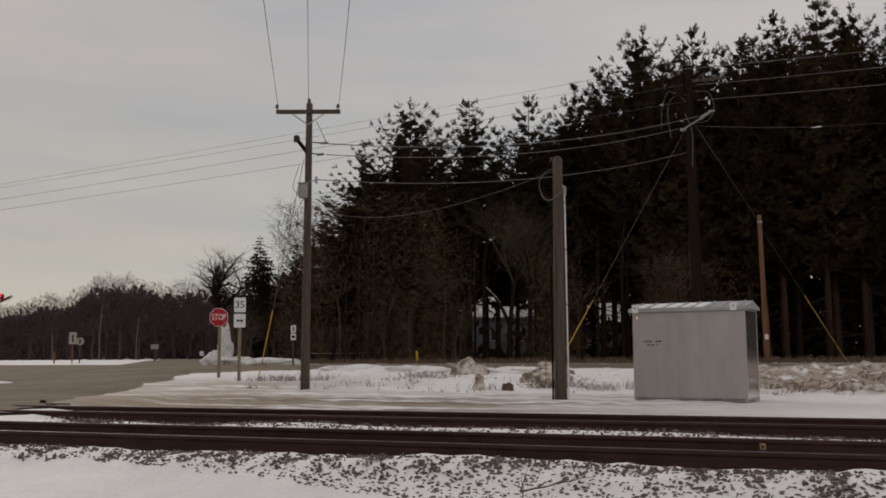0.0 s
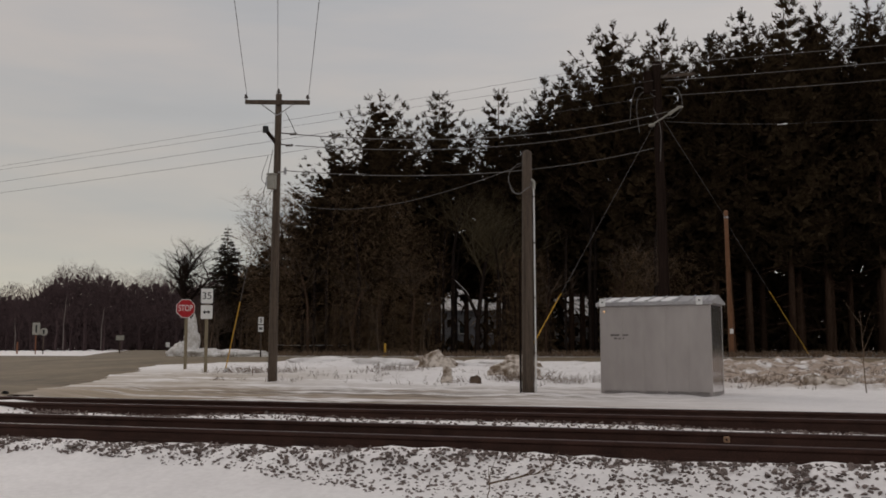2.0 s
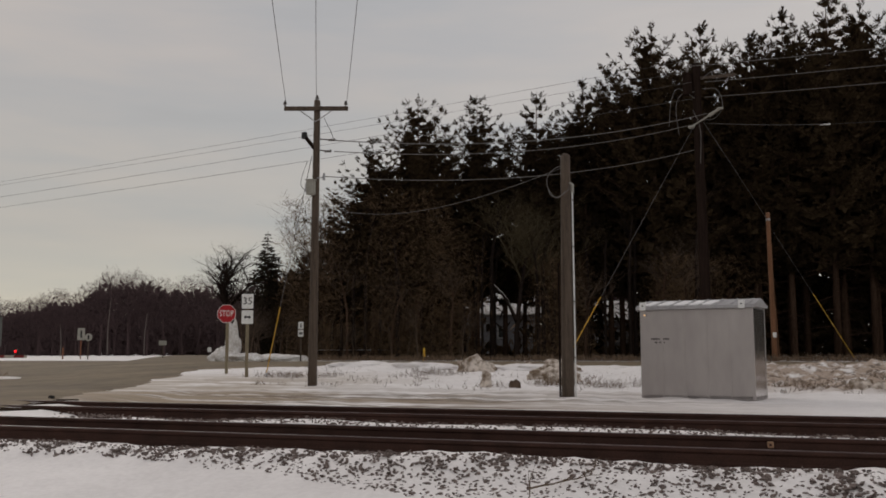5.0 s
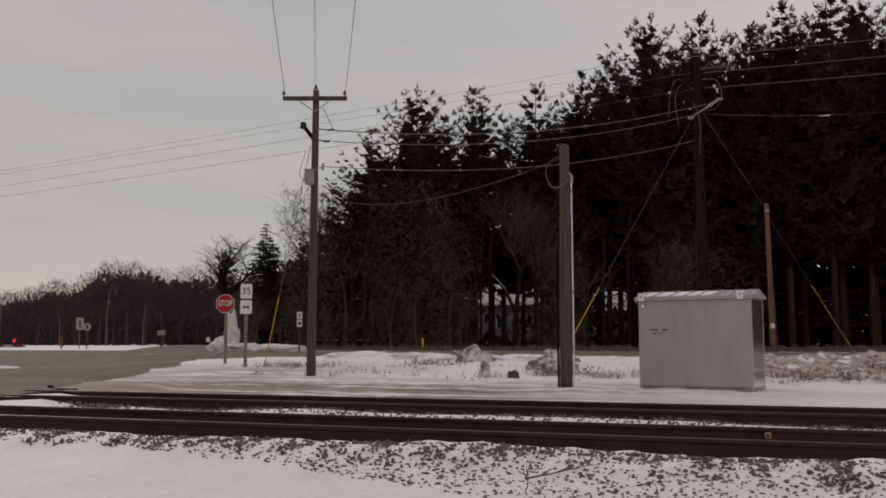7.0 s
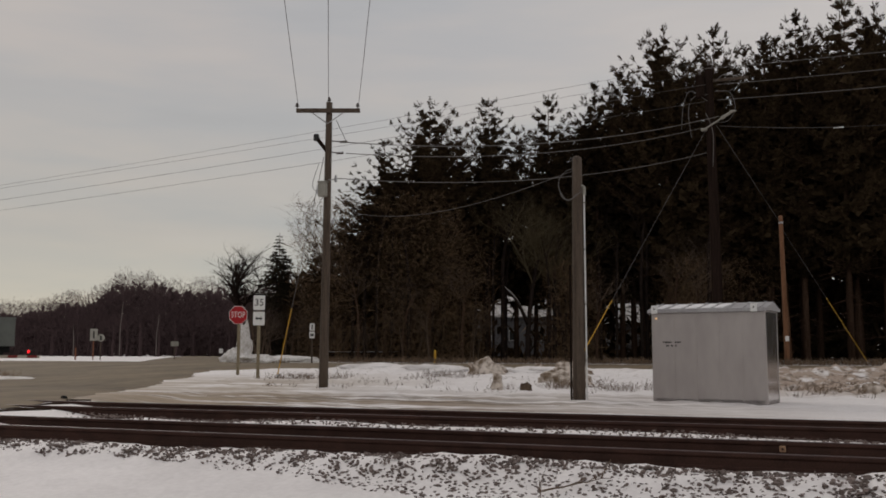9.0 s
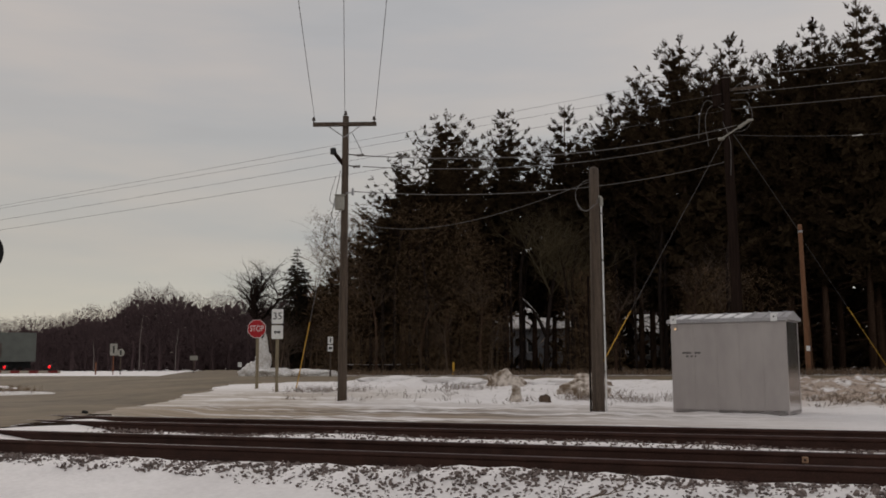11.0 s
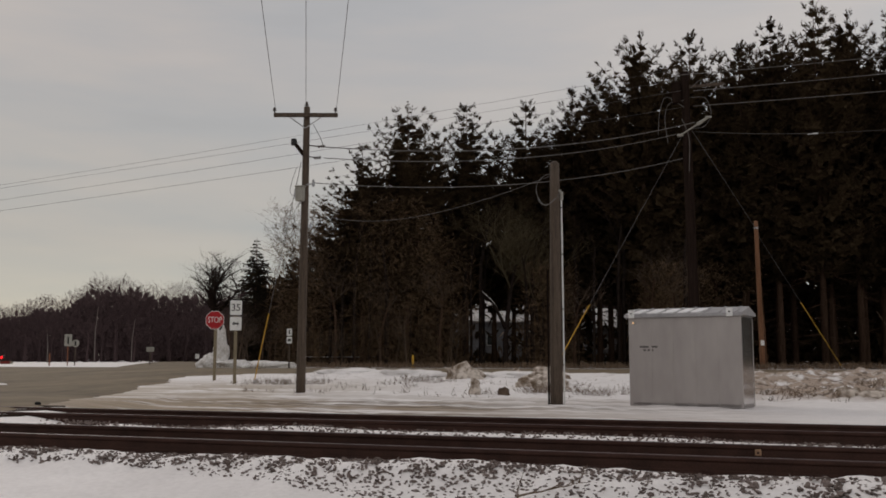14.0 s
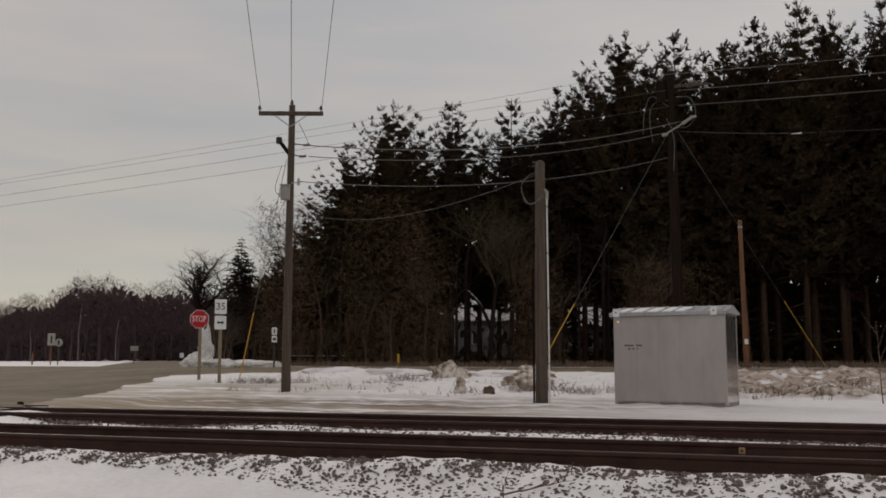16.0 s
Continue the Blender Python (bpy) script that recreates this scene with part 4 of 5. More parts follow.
# ---- house in the woods ----
def house(x, y, w, d, h, turn, label):
    t = thing("house", pose(x, y, gz(x, y), 0, 0, turn), label, "house", "houses behind the woods")
    wall = part("wall", box((w, d, h), (0, 0, h / 2), 0.02), M_SIDING, t)
    bm = bmesh.new()
    prof = [(-d / 2 - 0.4, h), (0, h + d * 0.36), (d / 2 + 0.4, h), (d / 2 + 0.4, h - 0.15), (-d / 2 - 0.4, h - 0.15)]
    a = [bm.verts.new((-w / 2 - 0.3, yy, zz)) for yy, zz in prof]
    b = [bm.verts.new((w / 2 + 0.3, yy, zz)) for yy, zz in prof]
    for i in range(5):
        bm.faces.new((a[i], a[(i + 1) % 5], b[(i + 1) % 5], b[i]))
    bm.faces.new(a)
    bm.faces.new(list(reversed(b)))
    part("roof", bm, M_DRIFT, t, "snow-covered gable roof")
    for k in range(3):
        xx = -w / 2 + w * (k + 0.5) / 3
        win = part("window", merge(box((1.1, 0.08, 0.09), (xx, -d / 2 - 0.03, h * 0.55 + 0.62)), box((1.1, 0.08, 0.09), (xx, -d / 2 - 0.03, h * 0.55 - 0.62)), box((0.09, 0.08, 1.2), (xx - 0.5, -d / 2 - 0.03, h * 0.55)), box((0.09, 0.08, 1.2), (xx + 0.5, -d / 2 - 0.03, h * 0.55))), M_WHITE, t)
        part("pane", box((0.92, 0.04, 1.16), (xx, -d / 2 - 0.02, h * 0.55)), M_PANE, win)


house(-36.6, 119.6, 9.6, 8, 5.3, 16, "grey sided house with a snowy roof behind trees")
house(-21.8, 122.5, 7.0, 7, 4.5, 35, "low outbuilding with a snowy roof behind trees")


# ---- trees ----
def blade(V, F, p, d, length, width, rnd):
    s = d.cross(Vector((rnd.uniform(-1, 1), rnd.uniform(-1, 1), rnd.uniform(-1, 1))))
    if s.length < 1e-4:
        return
    s = s.normalized() * width
    k = len(V)
    m = p + d * length * 0.55
    V += [p, m + s, p + d * length, m - s]
    F.append((k, k + 1, k + 2, k + 3))


def prism(V, F, a, b, r0, r1, sides=3):
    v, f = tube([a, b], [r0, r1], sides)
    k = len(V)
    V += v
    F += [tuple(i + k for i in q) for q in f[:-2]]


def pine(seed, h, base, spread, power, radius, blades=8, size=1.0, whorls=0.52, inner=3):
    """A tall white pine: boughs that end on an uneven outline, each feathered with upturned brushes of needles."""
    rnd = random.Random(seed)
    t = thing("pine_tree", Matrix(), "tall dark pine with a ragged tufted crown", "tree", "pine wood")
    lean = (rnd.uniform(-0.015, 0.015), rnd.uniform(-0.015, 0.015))
    raw("trunk", tube([(lean[0] * h * f, lean[1] * h * f, -0.4 + (h + 0.1) * f) for f in [i / 8 for i in range(9)]], [0.27 * (1 - 0.93 * i / 8) for i in range(9)], 8), M_BARK, t, smooth=True)
    V, F, BV, BF = [], [], [], []

    def brush(q, way, ln, count):
        """Needle sprays round a twig that points along way."""
        for _b in range(count):
            d = (way + Vector((rnd.uniform(-1, 1), rnd.uniform(-1, 1), rnd.uniform(-0.7, 0.8))) * 0.6).normalized()
            blade(V, F, q + way * ln * rnd.uniform(0.0, 0.75), d, rnd.uniform(0.16, 0.34) * size, rnd.uniform(0.018, 0.036) * size, rnd)

    z = base
    while z < h - 0.25:
        dz = h - z
        for _ in range(rnd.choice((4, 5, 5, 6)) if dz > 1.2 else 3):
            a = rnd.uniform(0, 2 * math.pi)
            out = Vector((math.cos(a), math.sin(a), 0))
            lumpy = 1 + 0.40 * noise.noise((out.x * 1.3 + seed, out.y * 1.3, z * 0.45))
            r = min(radius, 0.10 + spread * max(0.0, dz - 0.25) ** power) * lumpy * rnd.uniform(0.80, 1.10) * min(1.0, (z - base) / 5 + 0.35)
            rise = 0.10 + 0.75 * smooth(9.0, 0.5, dz) + rnd.uniform(-0.1, 0.12)
            root, tip = Vector((lean[0] * z, lean[1] * z, max(1.5, z - r * rise))), Vector((lean[0] * z, lean[1] * z, z)) + out * r
            sideways = Vector((-out.y, out.x, 0))
            n = max(2, int(r / 0.42))
            prev = root
            for i in range(1, n + 1):
                u = i / n
                p = root.lerp(tip, u) - Vector((0, 0, 0.16 * r * math.sin(math.pi * u)))
                if i % 2 == 0 or i == n:
                    prism(BV, BF, prev, p, 0.034 * (1.1 - u) + 0.007, 0.034 * (1.05 - u) + 0.006)
                    prev = p
                if u < 0.55 or (r < 1.4 and u < 0.8):
                    # dense shaded foliage close to the stem
                    for _k in range(2 if dz < 2.5 else 3):
                        d = Vector((rnd.uniform(-1, 1), rnd.uniform(-1, 1), rnd.uniform(-0.6, 0.6))).normalized()
                        k = min(1.0, 0.35 + r / 3.5)
                        blade(V, F, p - d * 0.5 * k, d, 1.15 * k, rnd.uniform(0.22, 0.36) * k, rnd)
                if u < 0.9:
                    for _k in range(inner if dz < 3.5 else inner + 2):
                        d = Vector((rnd.uniform(-1, 1), rnd.uniform(-1, 1), rnd.uniform(-0.4, 0.5))).normalized()
                        blade(V, F, p + Vector((0, 0, 0.12)) + d * rnd.uniform(-0.5, 0.0), d, rnd.uniform(0.4, 0.65), rnd.uniform(0.06, 0.11), rnd)
                if u > 0.35 or r < 1.0:
                    for sgn in (-1, 1, rnd.choice((-1, 1))) if dz < 8.5 else (rnd.choice((-1, 1)),):
                        way = (out * rnd.uniform(0.35, 0.9) + sideways * sgn * rnd.uniform(0.3, 0.95) + Vector((0, 0, rnd.uniform(0.25, 0.9)))).normalized()
                        brush(p, way, rnd.uniform(0.25, 0.6) * size, blades if dz < 8.5 else blades // 2)
            way = (out * 0.6 + Vector((0, 0, 0.35 + 0.75 * rise))).normalized()
            brush(tip, way, 0.55 * size, blades + 2)
        z += whorls * rnd.uniform(0.75, 1.2)
    top = Vector((lean[0] * h, lean[1] * h, h - 0.55))
    brush(top, Vector((0, 0, 1)), 0.55, 12)
    for _ in range(3):
        a = rnd.uniform(0, 6.28)
        brush(top - Vector((0, 0, rnd.uniform(0.1, 0.5))), Vector((0.45 * math.cos(a), 0.45 * math.sin(a), 1)).normalized(), 0.6, 8)
    # dead lower limbs
    for _ in range(22):
        zz, a = rnd.uniform(1.5, base + 2), rnd.uniform(0, 6.28)
        ln = rnd.uniform(0.8, 2.6)
        o = Vector((math.cos(a), math.sin(a), rnd.uniform(-0.3, 0.15)))
        prism(BV, BF, Vector((0, 0, zz)), Vector((0, 0, zz)) + o * ln, 0.03, 0.008)
    raw("bough", (BV, BF), M_BARK, t)["kind"] = "stuff"
    raw("crown", (V, F), M_NEEDLE, t)
    return t


def spruce(seed, h, radius):
    rnd = random.Random(seed)
    t = thing("spruce_tree", Matrix(), "narrow pointed dark spruce", "tree")
    raw("trunk", tube([(0, 0, -0.3), (0, 0, h)], [0.18, 0.02], 8), M_BARK, t)
    V, F = [], []
    z = 0.8
    while z < h:
        r = radius * (1 - z / h) ** 0.85 * (1 + 0.3 * noise.noise((z * 1.1, seed, 0))) + 0.04
        leaf = 0.42 * min(1.0, 0.3 + (h - z) / 4)
        for _ in range(9):
            a = rnd.uniform(0, 6.283)
            ln = r * rnd.uniform(0.6, 1.15)
            out = Vector((math.cos(a), math.sin(a), -0.12))
            for i in range(max(2, int(ln / 0.22))):
                p = Vector((0, 0, z)) + out * min(ln, (i + 1) * 0.22)
                for _b in range(4):
                    d = (out * 0.7 + Vector((rnd.uniform(-1, 1), rnd.uniform(-1, 1), rnd.uniform(-0.8, 0.35)))).normalized()
                    blade(V, F, p, d, leaf, leaf * 0.14, rnd)
        z += 0.30
    raw("crown", (V, F), M_SPRUCE, t)
    return t


def bare_tree(seed, h, spread, depth, label, twig=M_TWIG, bark=M_TWIG, r=0.2, low=0.3, kind="bare_tree", fork=3):
    rnd = random.Random(seed)
    t = thing(kind, Matrix(), label, "tree")
    TV, TF, V, F = [], [], [], []

    def grow(p, d, ln, rad, lvl):
        n = 3
        for i in range(n):
            d = (d + Vector((rnd.uniform(-1, 1), rnd.uniform(-1, 1), rnd.uniform(-0.5, 0.9))) * (0.08 if lvl == 0 else 0.17)).normalized()
            q = p + d * ln / n
            r1 = rad * (1 - 0.16)
            prism(*((TV, TF) if lvl == 0 else (V, F)), p, q, rad, r1, 6 if lvl == 0 else 3)
            p, rad = q, r1
            if lvl < depth and (lvl > 0 or i > 0):
                for _ in range(fork if lvl < 2 else 2):
                    e = (d * 0.55 + Vector((rnd.uniform(-1, 1), rnd.uniform(-1, 1), rnd.uniform(-0.25, 0.75))) * spread).normalized()
                    grow(p, e, ln * rnd.uniform(0.45, 0.72), rad * 0.55, lvl + 1)

    prism(TV, TF, Vector((0, 0, -0.3)), Vector((0, 0, h * low)), r, r * 0.85, 7)
    grow(Vector((0, 0, h * low)), Vector((rnd.uniform(-0.1, 0.1), rnd.uniform(-0.1, 0.1), 1)).normalized(), h * (0.5 - low * 0.3), r * 0.85, 0)
    top = max(v.z for v in V)
    k = h / top
    for L in (TV, V):
        for v in L:
            v.z = v.z * k
    raw("trunk", (TV, TF), bark, t)
    raw("crown", (V, F), twig, t)["kind"] = "stuff"
    return t


def brush_clump(seed, n, w, h, material, name, label, category, group):
    """Many thin upright stems with side twigs."""
    rnd = random.Random(seed)
    V, F = [], []
    for _ in range(n):
        p = Vector((rnd.gauss(0, w / 2.4), rnd.gauss(0, w / 3.5), -0.05))
        d = Vector((rnd.uniform(-0.85, 0.85), rnd.uniform(-0.85, 0.85), 1)).normalized()
        ln = h * rnd.uniform(0.35, 1.0)
        r = 0.006 + 0.006 * h
        q = p + d * ln
        prism(V, F, p, q, r, r * 0.3)
        for _k in range(4):
            u = rnd.uniform(0.3, 0.95)
            e = (d + Vector((rnd.uniform(-1, 1), rnd.uniform(-1, 1), rnd.uniform(-0.2, 0.6)))).normalized()
            prism(V, F, p + d * ln * u, p + d * ln * u + e * ln * rnd.uniform(0.15, 0.35), r * 0.6, r * 0.2)
    return tagged(raw(name, (V, F), material), label, category, group)


def place(ob, x, y, turn=0.0, s=1.0, sz=None):
    m = pose(x, y, gz(x, y), 0, 0, turn)
    c = copy_thing(ob, m)
    c.scale = (s, s, sz or s)
    return c


def woods():
    pines = [pine(11, 22.0, 5.2, 1.55, 0.62, 4.8), pine(12, 22.0, 5.6, 0.95, 0.62, 4.2), pine(13, 22.0, 5.6, 0.84, 0.66, 4.0), pine(14, 22.0, 5.6, 1.15, 0.64, 4.4)]
    shady = [pine(21, 22.0, 5.8, 1.1, 0.62, 4.6, 2, 1.4, 0.8, 2), pine(22, 22.0, 5.8, 0.95, 0.64, 4.4, 2, 1.4, 0.8, 2)]
    rnd = random.Random(5)
    # distance across the view's axis, distance along it, height
    front = [(-2.2, 79, 22.0, 0), (2.9, 84, 23.2, 1), (8.2, 84, 23.5, 2), (12.5, 83, 24.2, 3), (15.0, 86, 26.3, 2), (17.9, 80, 27.9, 0), (23.3, 84, 29.3, 1), (26.9, 82, 26.2, 3), (29.2, 80, 28.2, 1),
             (31.6, 77, 28.6, 2), (36.0, 80, 29.0, 0), (40.0, 78, 29.0, 3), (45.0, 80, 29.0, 1), (-5.6, 77, 17.6, 3), (-8.4, 80, 12.5, 2),
             (25.6, 86, 25.6, 3), (28.1, 85, 28.0, 1), (32.6, 86, 28.8, 0), (35.2, 84, 28.4, 3), (38.6, 85, 29.8, 0), (20.4, 84, 25.5, 3), (0.4, 88, 21.3, 3), (5.6, 88, 21.2, 3), (-3.9, 86, 17.6, 0), (10.6, 88, 22.0, 0), (16.4, 88, 25.6, 0), (21.8, 88, 27.0, 3), (25.0, 89, 27.4, 0), (30.4, 88, 28.4, 3), (42.5, 84, 29.6, 0)]
    ca, sa = math.cos(AXIS), math.sin(AXIS)

    def put(src, u, d, h, turn):
        x, y = u * ca - d * sa, u * sa + d * ca
        c = place(src, x, y, turn, 0.88 + 0.12 * h / 22.0 + 0.14 * smooth(12, 18, u), h / 22.0)
        return c

    for u, d, h, k in front:
        put(pines[k], u, d, h + 0.3 + 0.65 * smooth(13, 16, u) + 0.9 * smooth(24, 30, u), rnd.uniform(0, 360))
    for row, (d, gap) in enumerate(((90, 5.0), (98, 6.0))):
        u = -7.0 - row
        while u < 96:
            h = 16.0 + 8.5 * smooth(-6, 18, u) + 6.0 * smooth(14, 26, u) + rnd.uniform(-1.5, 1.5)
            put(shady[rnd.randrange(2)], u + rnd.uniform(-1, 1), d + rnd.uniform(-2, 2), h * (d / 92) ** 0.6, rnd.uniform(0, 360))
            u += gap * (1.0 if u < 50 else 1.8)
    for u, d, h in ((-14.6, 86, 7.0), (-13.4, 88, 8.5), (-12.3, 85, 10.5), (-11.2, 87, 12.5), (-9.8, 86, 14.5), (-16.2, 90, 6.0)):
        put(shady[rnd.randrange(2)], u, d, h, rnd.uniform(0, 360)).scale = (0.5 * h / 10, 0.5 * h / 10, h / 22.0)
    for o in pines + shady:
        o.matrix_basis = pose(60 + 6 * (pines + shady).index(o), 112, gz(60, 112))


woods()


def junction_trees():
    oak = bare_tree(31, 11.8, 1.1, 4, "spreading bare oak with fine dark twigs", M_OAK, M_OAK, r=0.62, low=0.16)
    oak.matrix_basis = pose(-50.9, 78.6, gz(-50, 78.6))
    sp = spruce(33, 11.9, 4.0)
    sp.matrix_basis = pose(-46.8, 77.8, gz(-46, 78))
    slim = bare_tree(34, 15.0, 0.7, 3, "grey bare tree at the edge of the pines", M_TWIG, M_BARK, r=0.16, low=0.3)
    ca, sa = math.cos(AXIS), math.sin(AXIS)
    for u, d, h, s in ((-12.0, 88, 15.5, 1), (-10.5, 84, 13.0, 2), (-14.5, 90, 9.5, 3), (-17, 93, 9.0, 4), (-19.5, 92, 8.0, 5), (18.5, 72, 9.0, 8), (10.6, 72, 7.5, 9), (-4, 73, 8, 10), (0.5, 73, 9, 11), (-7.5, 74, 10, 12), (17.0, 74, 11, 14)):
        x, y = u * ca - d * sa, u * sa + d * ca
        c = place(slim, x, y, s * 67, 0.55 + h / 40, h / 15.0)
    broad = bare_tree(36, 15.0, 0.85, 4, "broad bare tree with a haze of fine olive-brown twigs", M_OLIVE, M_OAK, r=0.24, low=0.16, fork=3)
    broad.matrix_basis = pose(5.6 * ca - 74 * sa, 5.6 * sa + 74 * ca, gz(-20, 71))
    place(broad, 8.6 * ca - 76 * sa, 8.6 * sa + 76 * ca, 130, 0.85, 0.86)
    # a heavy limb with snow along its upper side
    left = Vector((-ca, -sa, 0))
    path = curl([Vector((0, 0, 2.9)), left * 0.45 + Vector((0, 0, 3.9)), left * 0.95 + Vector((0, 0, 4.8)), left * 1.8 + Vector((0, 0, 5.7))], 4)
    n = len(path)
    limb = raw("limb", tube(path, [0.17 - 0.11 * i / n for i in range(n)], 7), M_OAK, broad, "heavy dark limb lined with snow", smooth=True)
    raw("snow_line", tube([p + Vector((0, 0, 0.13 - 0.07 * i / n)) - left * 0.05 for i, p in enumerate(path)][3:], [0.05 - 0.03 * i / n for i in range(3, n)], 6), M_DRIFT, limb, "snow lying along the limb", smooth=True)
    stem = bare_tree(44, 14.0, 0.4, 2, "slender dark trunk at the edge of the pines", M_OAK, M_OAK, r=0.14, low=0.55, kind="slender_tree", fork=1)
    srnd = random.Random(19)
    for u in (-9.4, -8.3, -7.2, -6.1, -5.0, -4.3, -3.6, -1.0, 0.4, 1.7, 2.6, 3.1, 3.9, 4.4, 7.3, 7.9, 8.8, 10.2, 11.9, 12.8, 15.2, 16.1, 19.4, 22.5):
        d = srnd.uniform(73, 84)
        place(stem, u * ca - d * sa, u * sa + d * ca, srnd.uniform(0, 360), srnd.uniform(0.8, 1.5), srnd.uniform(0.8, 1.1))
    stem.matrix_basis = pose(-1.9 * ca - 79 * sa, -1.9 * sa + 79 * ca, gz(-30, 74))
    slim.matrix_basis = pose(-38.5, 86, gz(-38, 86))
    bush = bare_tree(35, 5.0, 1.0, 3, "tangled brown bare shrub under the pines", M_TWIG, M_TWIG, r=0.07, low=0.08, kind="shrub", fork=2)
    rnd = random.Random(8)
    for i in range(46):
        u, d = rnd.uniform(-16, 44), rnd.uniform(70, 82)
        if 2.0 < u < 8.5 or 11.6 < u < 16.4 or u > 24:
            continue
        x, y = u * ca - d * sa, u * sa + d * ca
        c = place(bush, x, y, rnd.uniform(0, 360), rnd.uniform(0.7, 1.3), rnd.uniform(0.5, 1.2))
    for i in range(22):
        d = rnd.uniform(77, 86)
        u = (rnd.uniform(388, 560) - 784) / 1690 * d
        x, y = u * ca - d * sa, u * sa + d * ca
        place(bush, x, y, rnd.uniform(0, 360), rnd.uniform(0.7, 1.1), rnd.uniform(0.6, 1.1))
    bush.matrix_basis = pose(-25, 72, gz(-25, 72))


junction_trees()


def far_wood():
    """The distant leafless hillside wood, with a few pale trunks in front."""
    src = [bare_tree(41, 14.0, 0.75, 3, "distant leafless tree in a brown winter wood", M_FARWOOD, M_FARWOOD, r=0.28, low=0.25, fork=2), bare_tree(42, 14.0, 0.9, 3, "distant leafless tree in a brown winter wood", M_FARWOOD, M_FARWOOD, r=0.3, low=0.2, fork=2)]
    for o in src:
        o["group"] = "distant wood"
    rnd = random.Random(9)
    ca, sa = math.cos(AXIS), math.sin(AXIS)

    def world_of(u, d):
        return u * ca - d * sa, u * sa + d * ca

    def crest(px):
        return float(np.interp(px, [-200, 0, 60, 90, 130, 160, 180, 245, 290, 345, 390, 520], [10.0, 10.8, 11.8, 13.6, 13.2, 15.4, 17.8, 17.6, 15.6, 16.6, 15.4, 14.0]))

    for row, d in enumerate((175, 186, 198, 212)):
        px = -190.0
        while px < 520:
            u = (px - 784) / 1690 * d
            x, y = world_of(u, d)
            h = crest(px) * d / 200 * rnd.uniform(0.80, 1.04) * (0.72 + 0.1 * row)
            place(src[rnd.randrange(2)], x, y, rnd.uniform(0, 360), h / 14 * 1.15, h / 14)
            px += rnd.uniform(22, 38)
    for o in src:
        o.matrix_basis = pose(-190 + 8 * src.index(o), 190, gz(-190, 190))
    birch = bare_tree(43, 12.0, 0.35, 3, "slender pale-barked tree before the distant wood", M_FARWOOD, M_BIRCH, r=0.085, low=0.45)
    for px, d, h in ((108, 150, 8.0), (190, 152, 14.0), (255, 155, 11.0)):
        x, y = world_of((px - 784) / 1690 * d, d)
        place(birch, x, y, px, 0.7, h / 12)
    birch.matrix_basis = pose(-140, 118, gz(-140, 118))
    # fine twigs in the crowns, before a shaded thicket that closes the wood
    V, F = [], []

    def fill(count, d0, d1, up, lo, hi, w0, w1):
        for _ in range(count):
            px, d = rnd.uniform(-200, 540), rnd.uniform(d0, d1)
            x, y = world_of((px - 784) / 1690 * d, d)
            clump = noise.noise((px * 0.045, d * 0.3, 1.0))
            top = (crest(px) + up) * d / 200 * (0.90 + 0.16 * clump)
            z = rnd.random() * max(1.0, top)
            blade(V, F, Vector((x, y, gz(x, y) + z)), Vector((rnd.uniform(-1, 1), rnd.uniform(-1, 1), rnd.uniform(-0.2, 1.6))).normalized(), rnd.uniform(lo, hi), rnd.uniform(w0, w1), rnd)

    fill(26000, 206, 224, -2.4, 1.0, 2.2, 0.15, 0.42)
    fill(16000, 196, 206, -9.0, 0.8, 1.8, 0.12, 0.30)
    fill(62000, 172, 206, 0.9, 0.5, 1.2, 0.016, 0.042)
    tagged(raw("thicket", (V, F), M_FARWOOD), "dense brown thicket inside the distant wood", "thicket", kind="stuff")
    V, F = [], []
    for _ in range(24000):
        u, d = rnd.uniform(-28, 80), rnd.uniform(134, 160)
        x, y = world_of(u, d)
        blade(V, F, Vector((x, y, gz(x, y) + rnd.uniform(-0.2, 11))), Vector((rnd.uniform(-1, 1), rnd.uniform(-1, 1), rnd.uniform(-0.4, 1.4))).normalized(), rnd.uniform(0.9, 2.2), rnd.uniform(0.08, 0.28), rnd)
    tagged(raw("thicket", (V, F), M_FARWOOD), "grey-brown thicket behind the pine wood", "thicket", kind="stuff")
    V, F = [], []
    for _ in range(78000):
        u, d = rnd.uniform(-13, 30), rnd.uniform(71, 82)
        x, y = world_of(u, d)
        if noise.noise((u * 0.35, d * 0.2, 3)) < -0.1 or 2.3 < u + rnd.gauss(0, 0.7) < 7.2 or 11.6 < u < 16.4 or u > 23 + rnd.uniform(-4, 4):
            continue
        z = (8.0 + 5.0 * smooth(4, -2, u)) * rnd.random() ** 1.3
        blade(V, F, Vector((x, y, gz(x, y) + z - 0.1)), Vector((rnd.uniform(-1, 1), rnd.uniform(-1, 1), rnd.uniform(-0.3, 1.0))).normalized(), rnd.uniform(0.3, 0.9), rnd.uniform(0.012, 0.028), rnd)
    tagged(raw("brushwood", (V, F), M_BRUSH), "thin brown stems and saplings before the pines", "brushwood", kind="stuff")
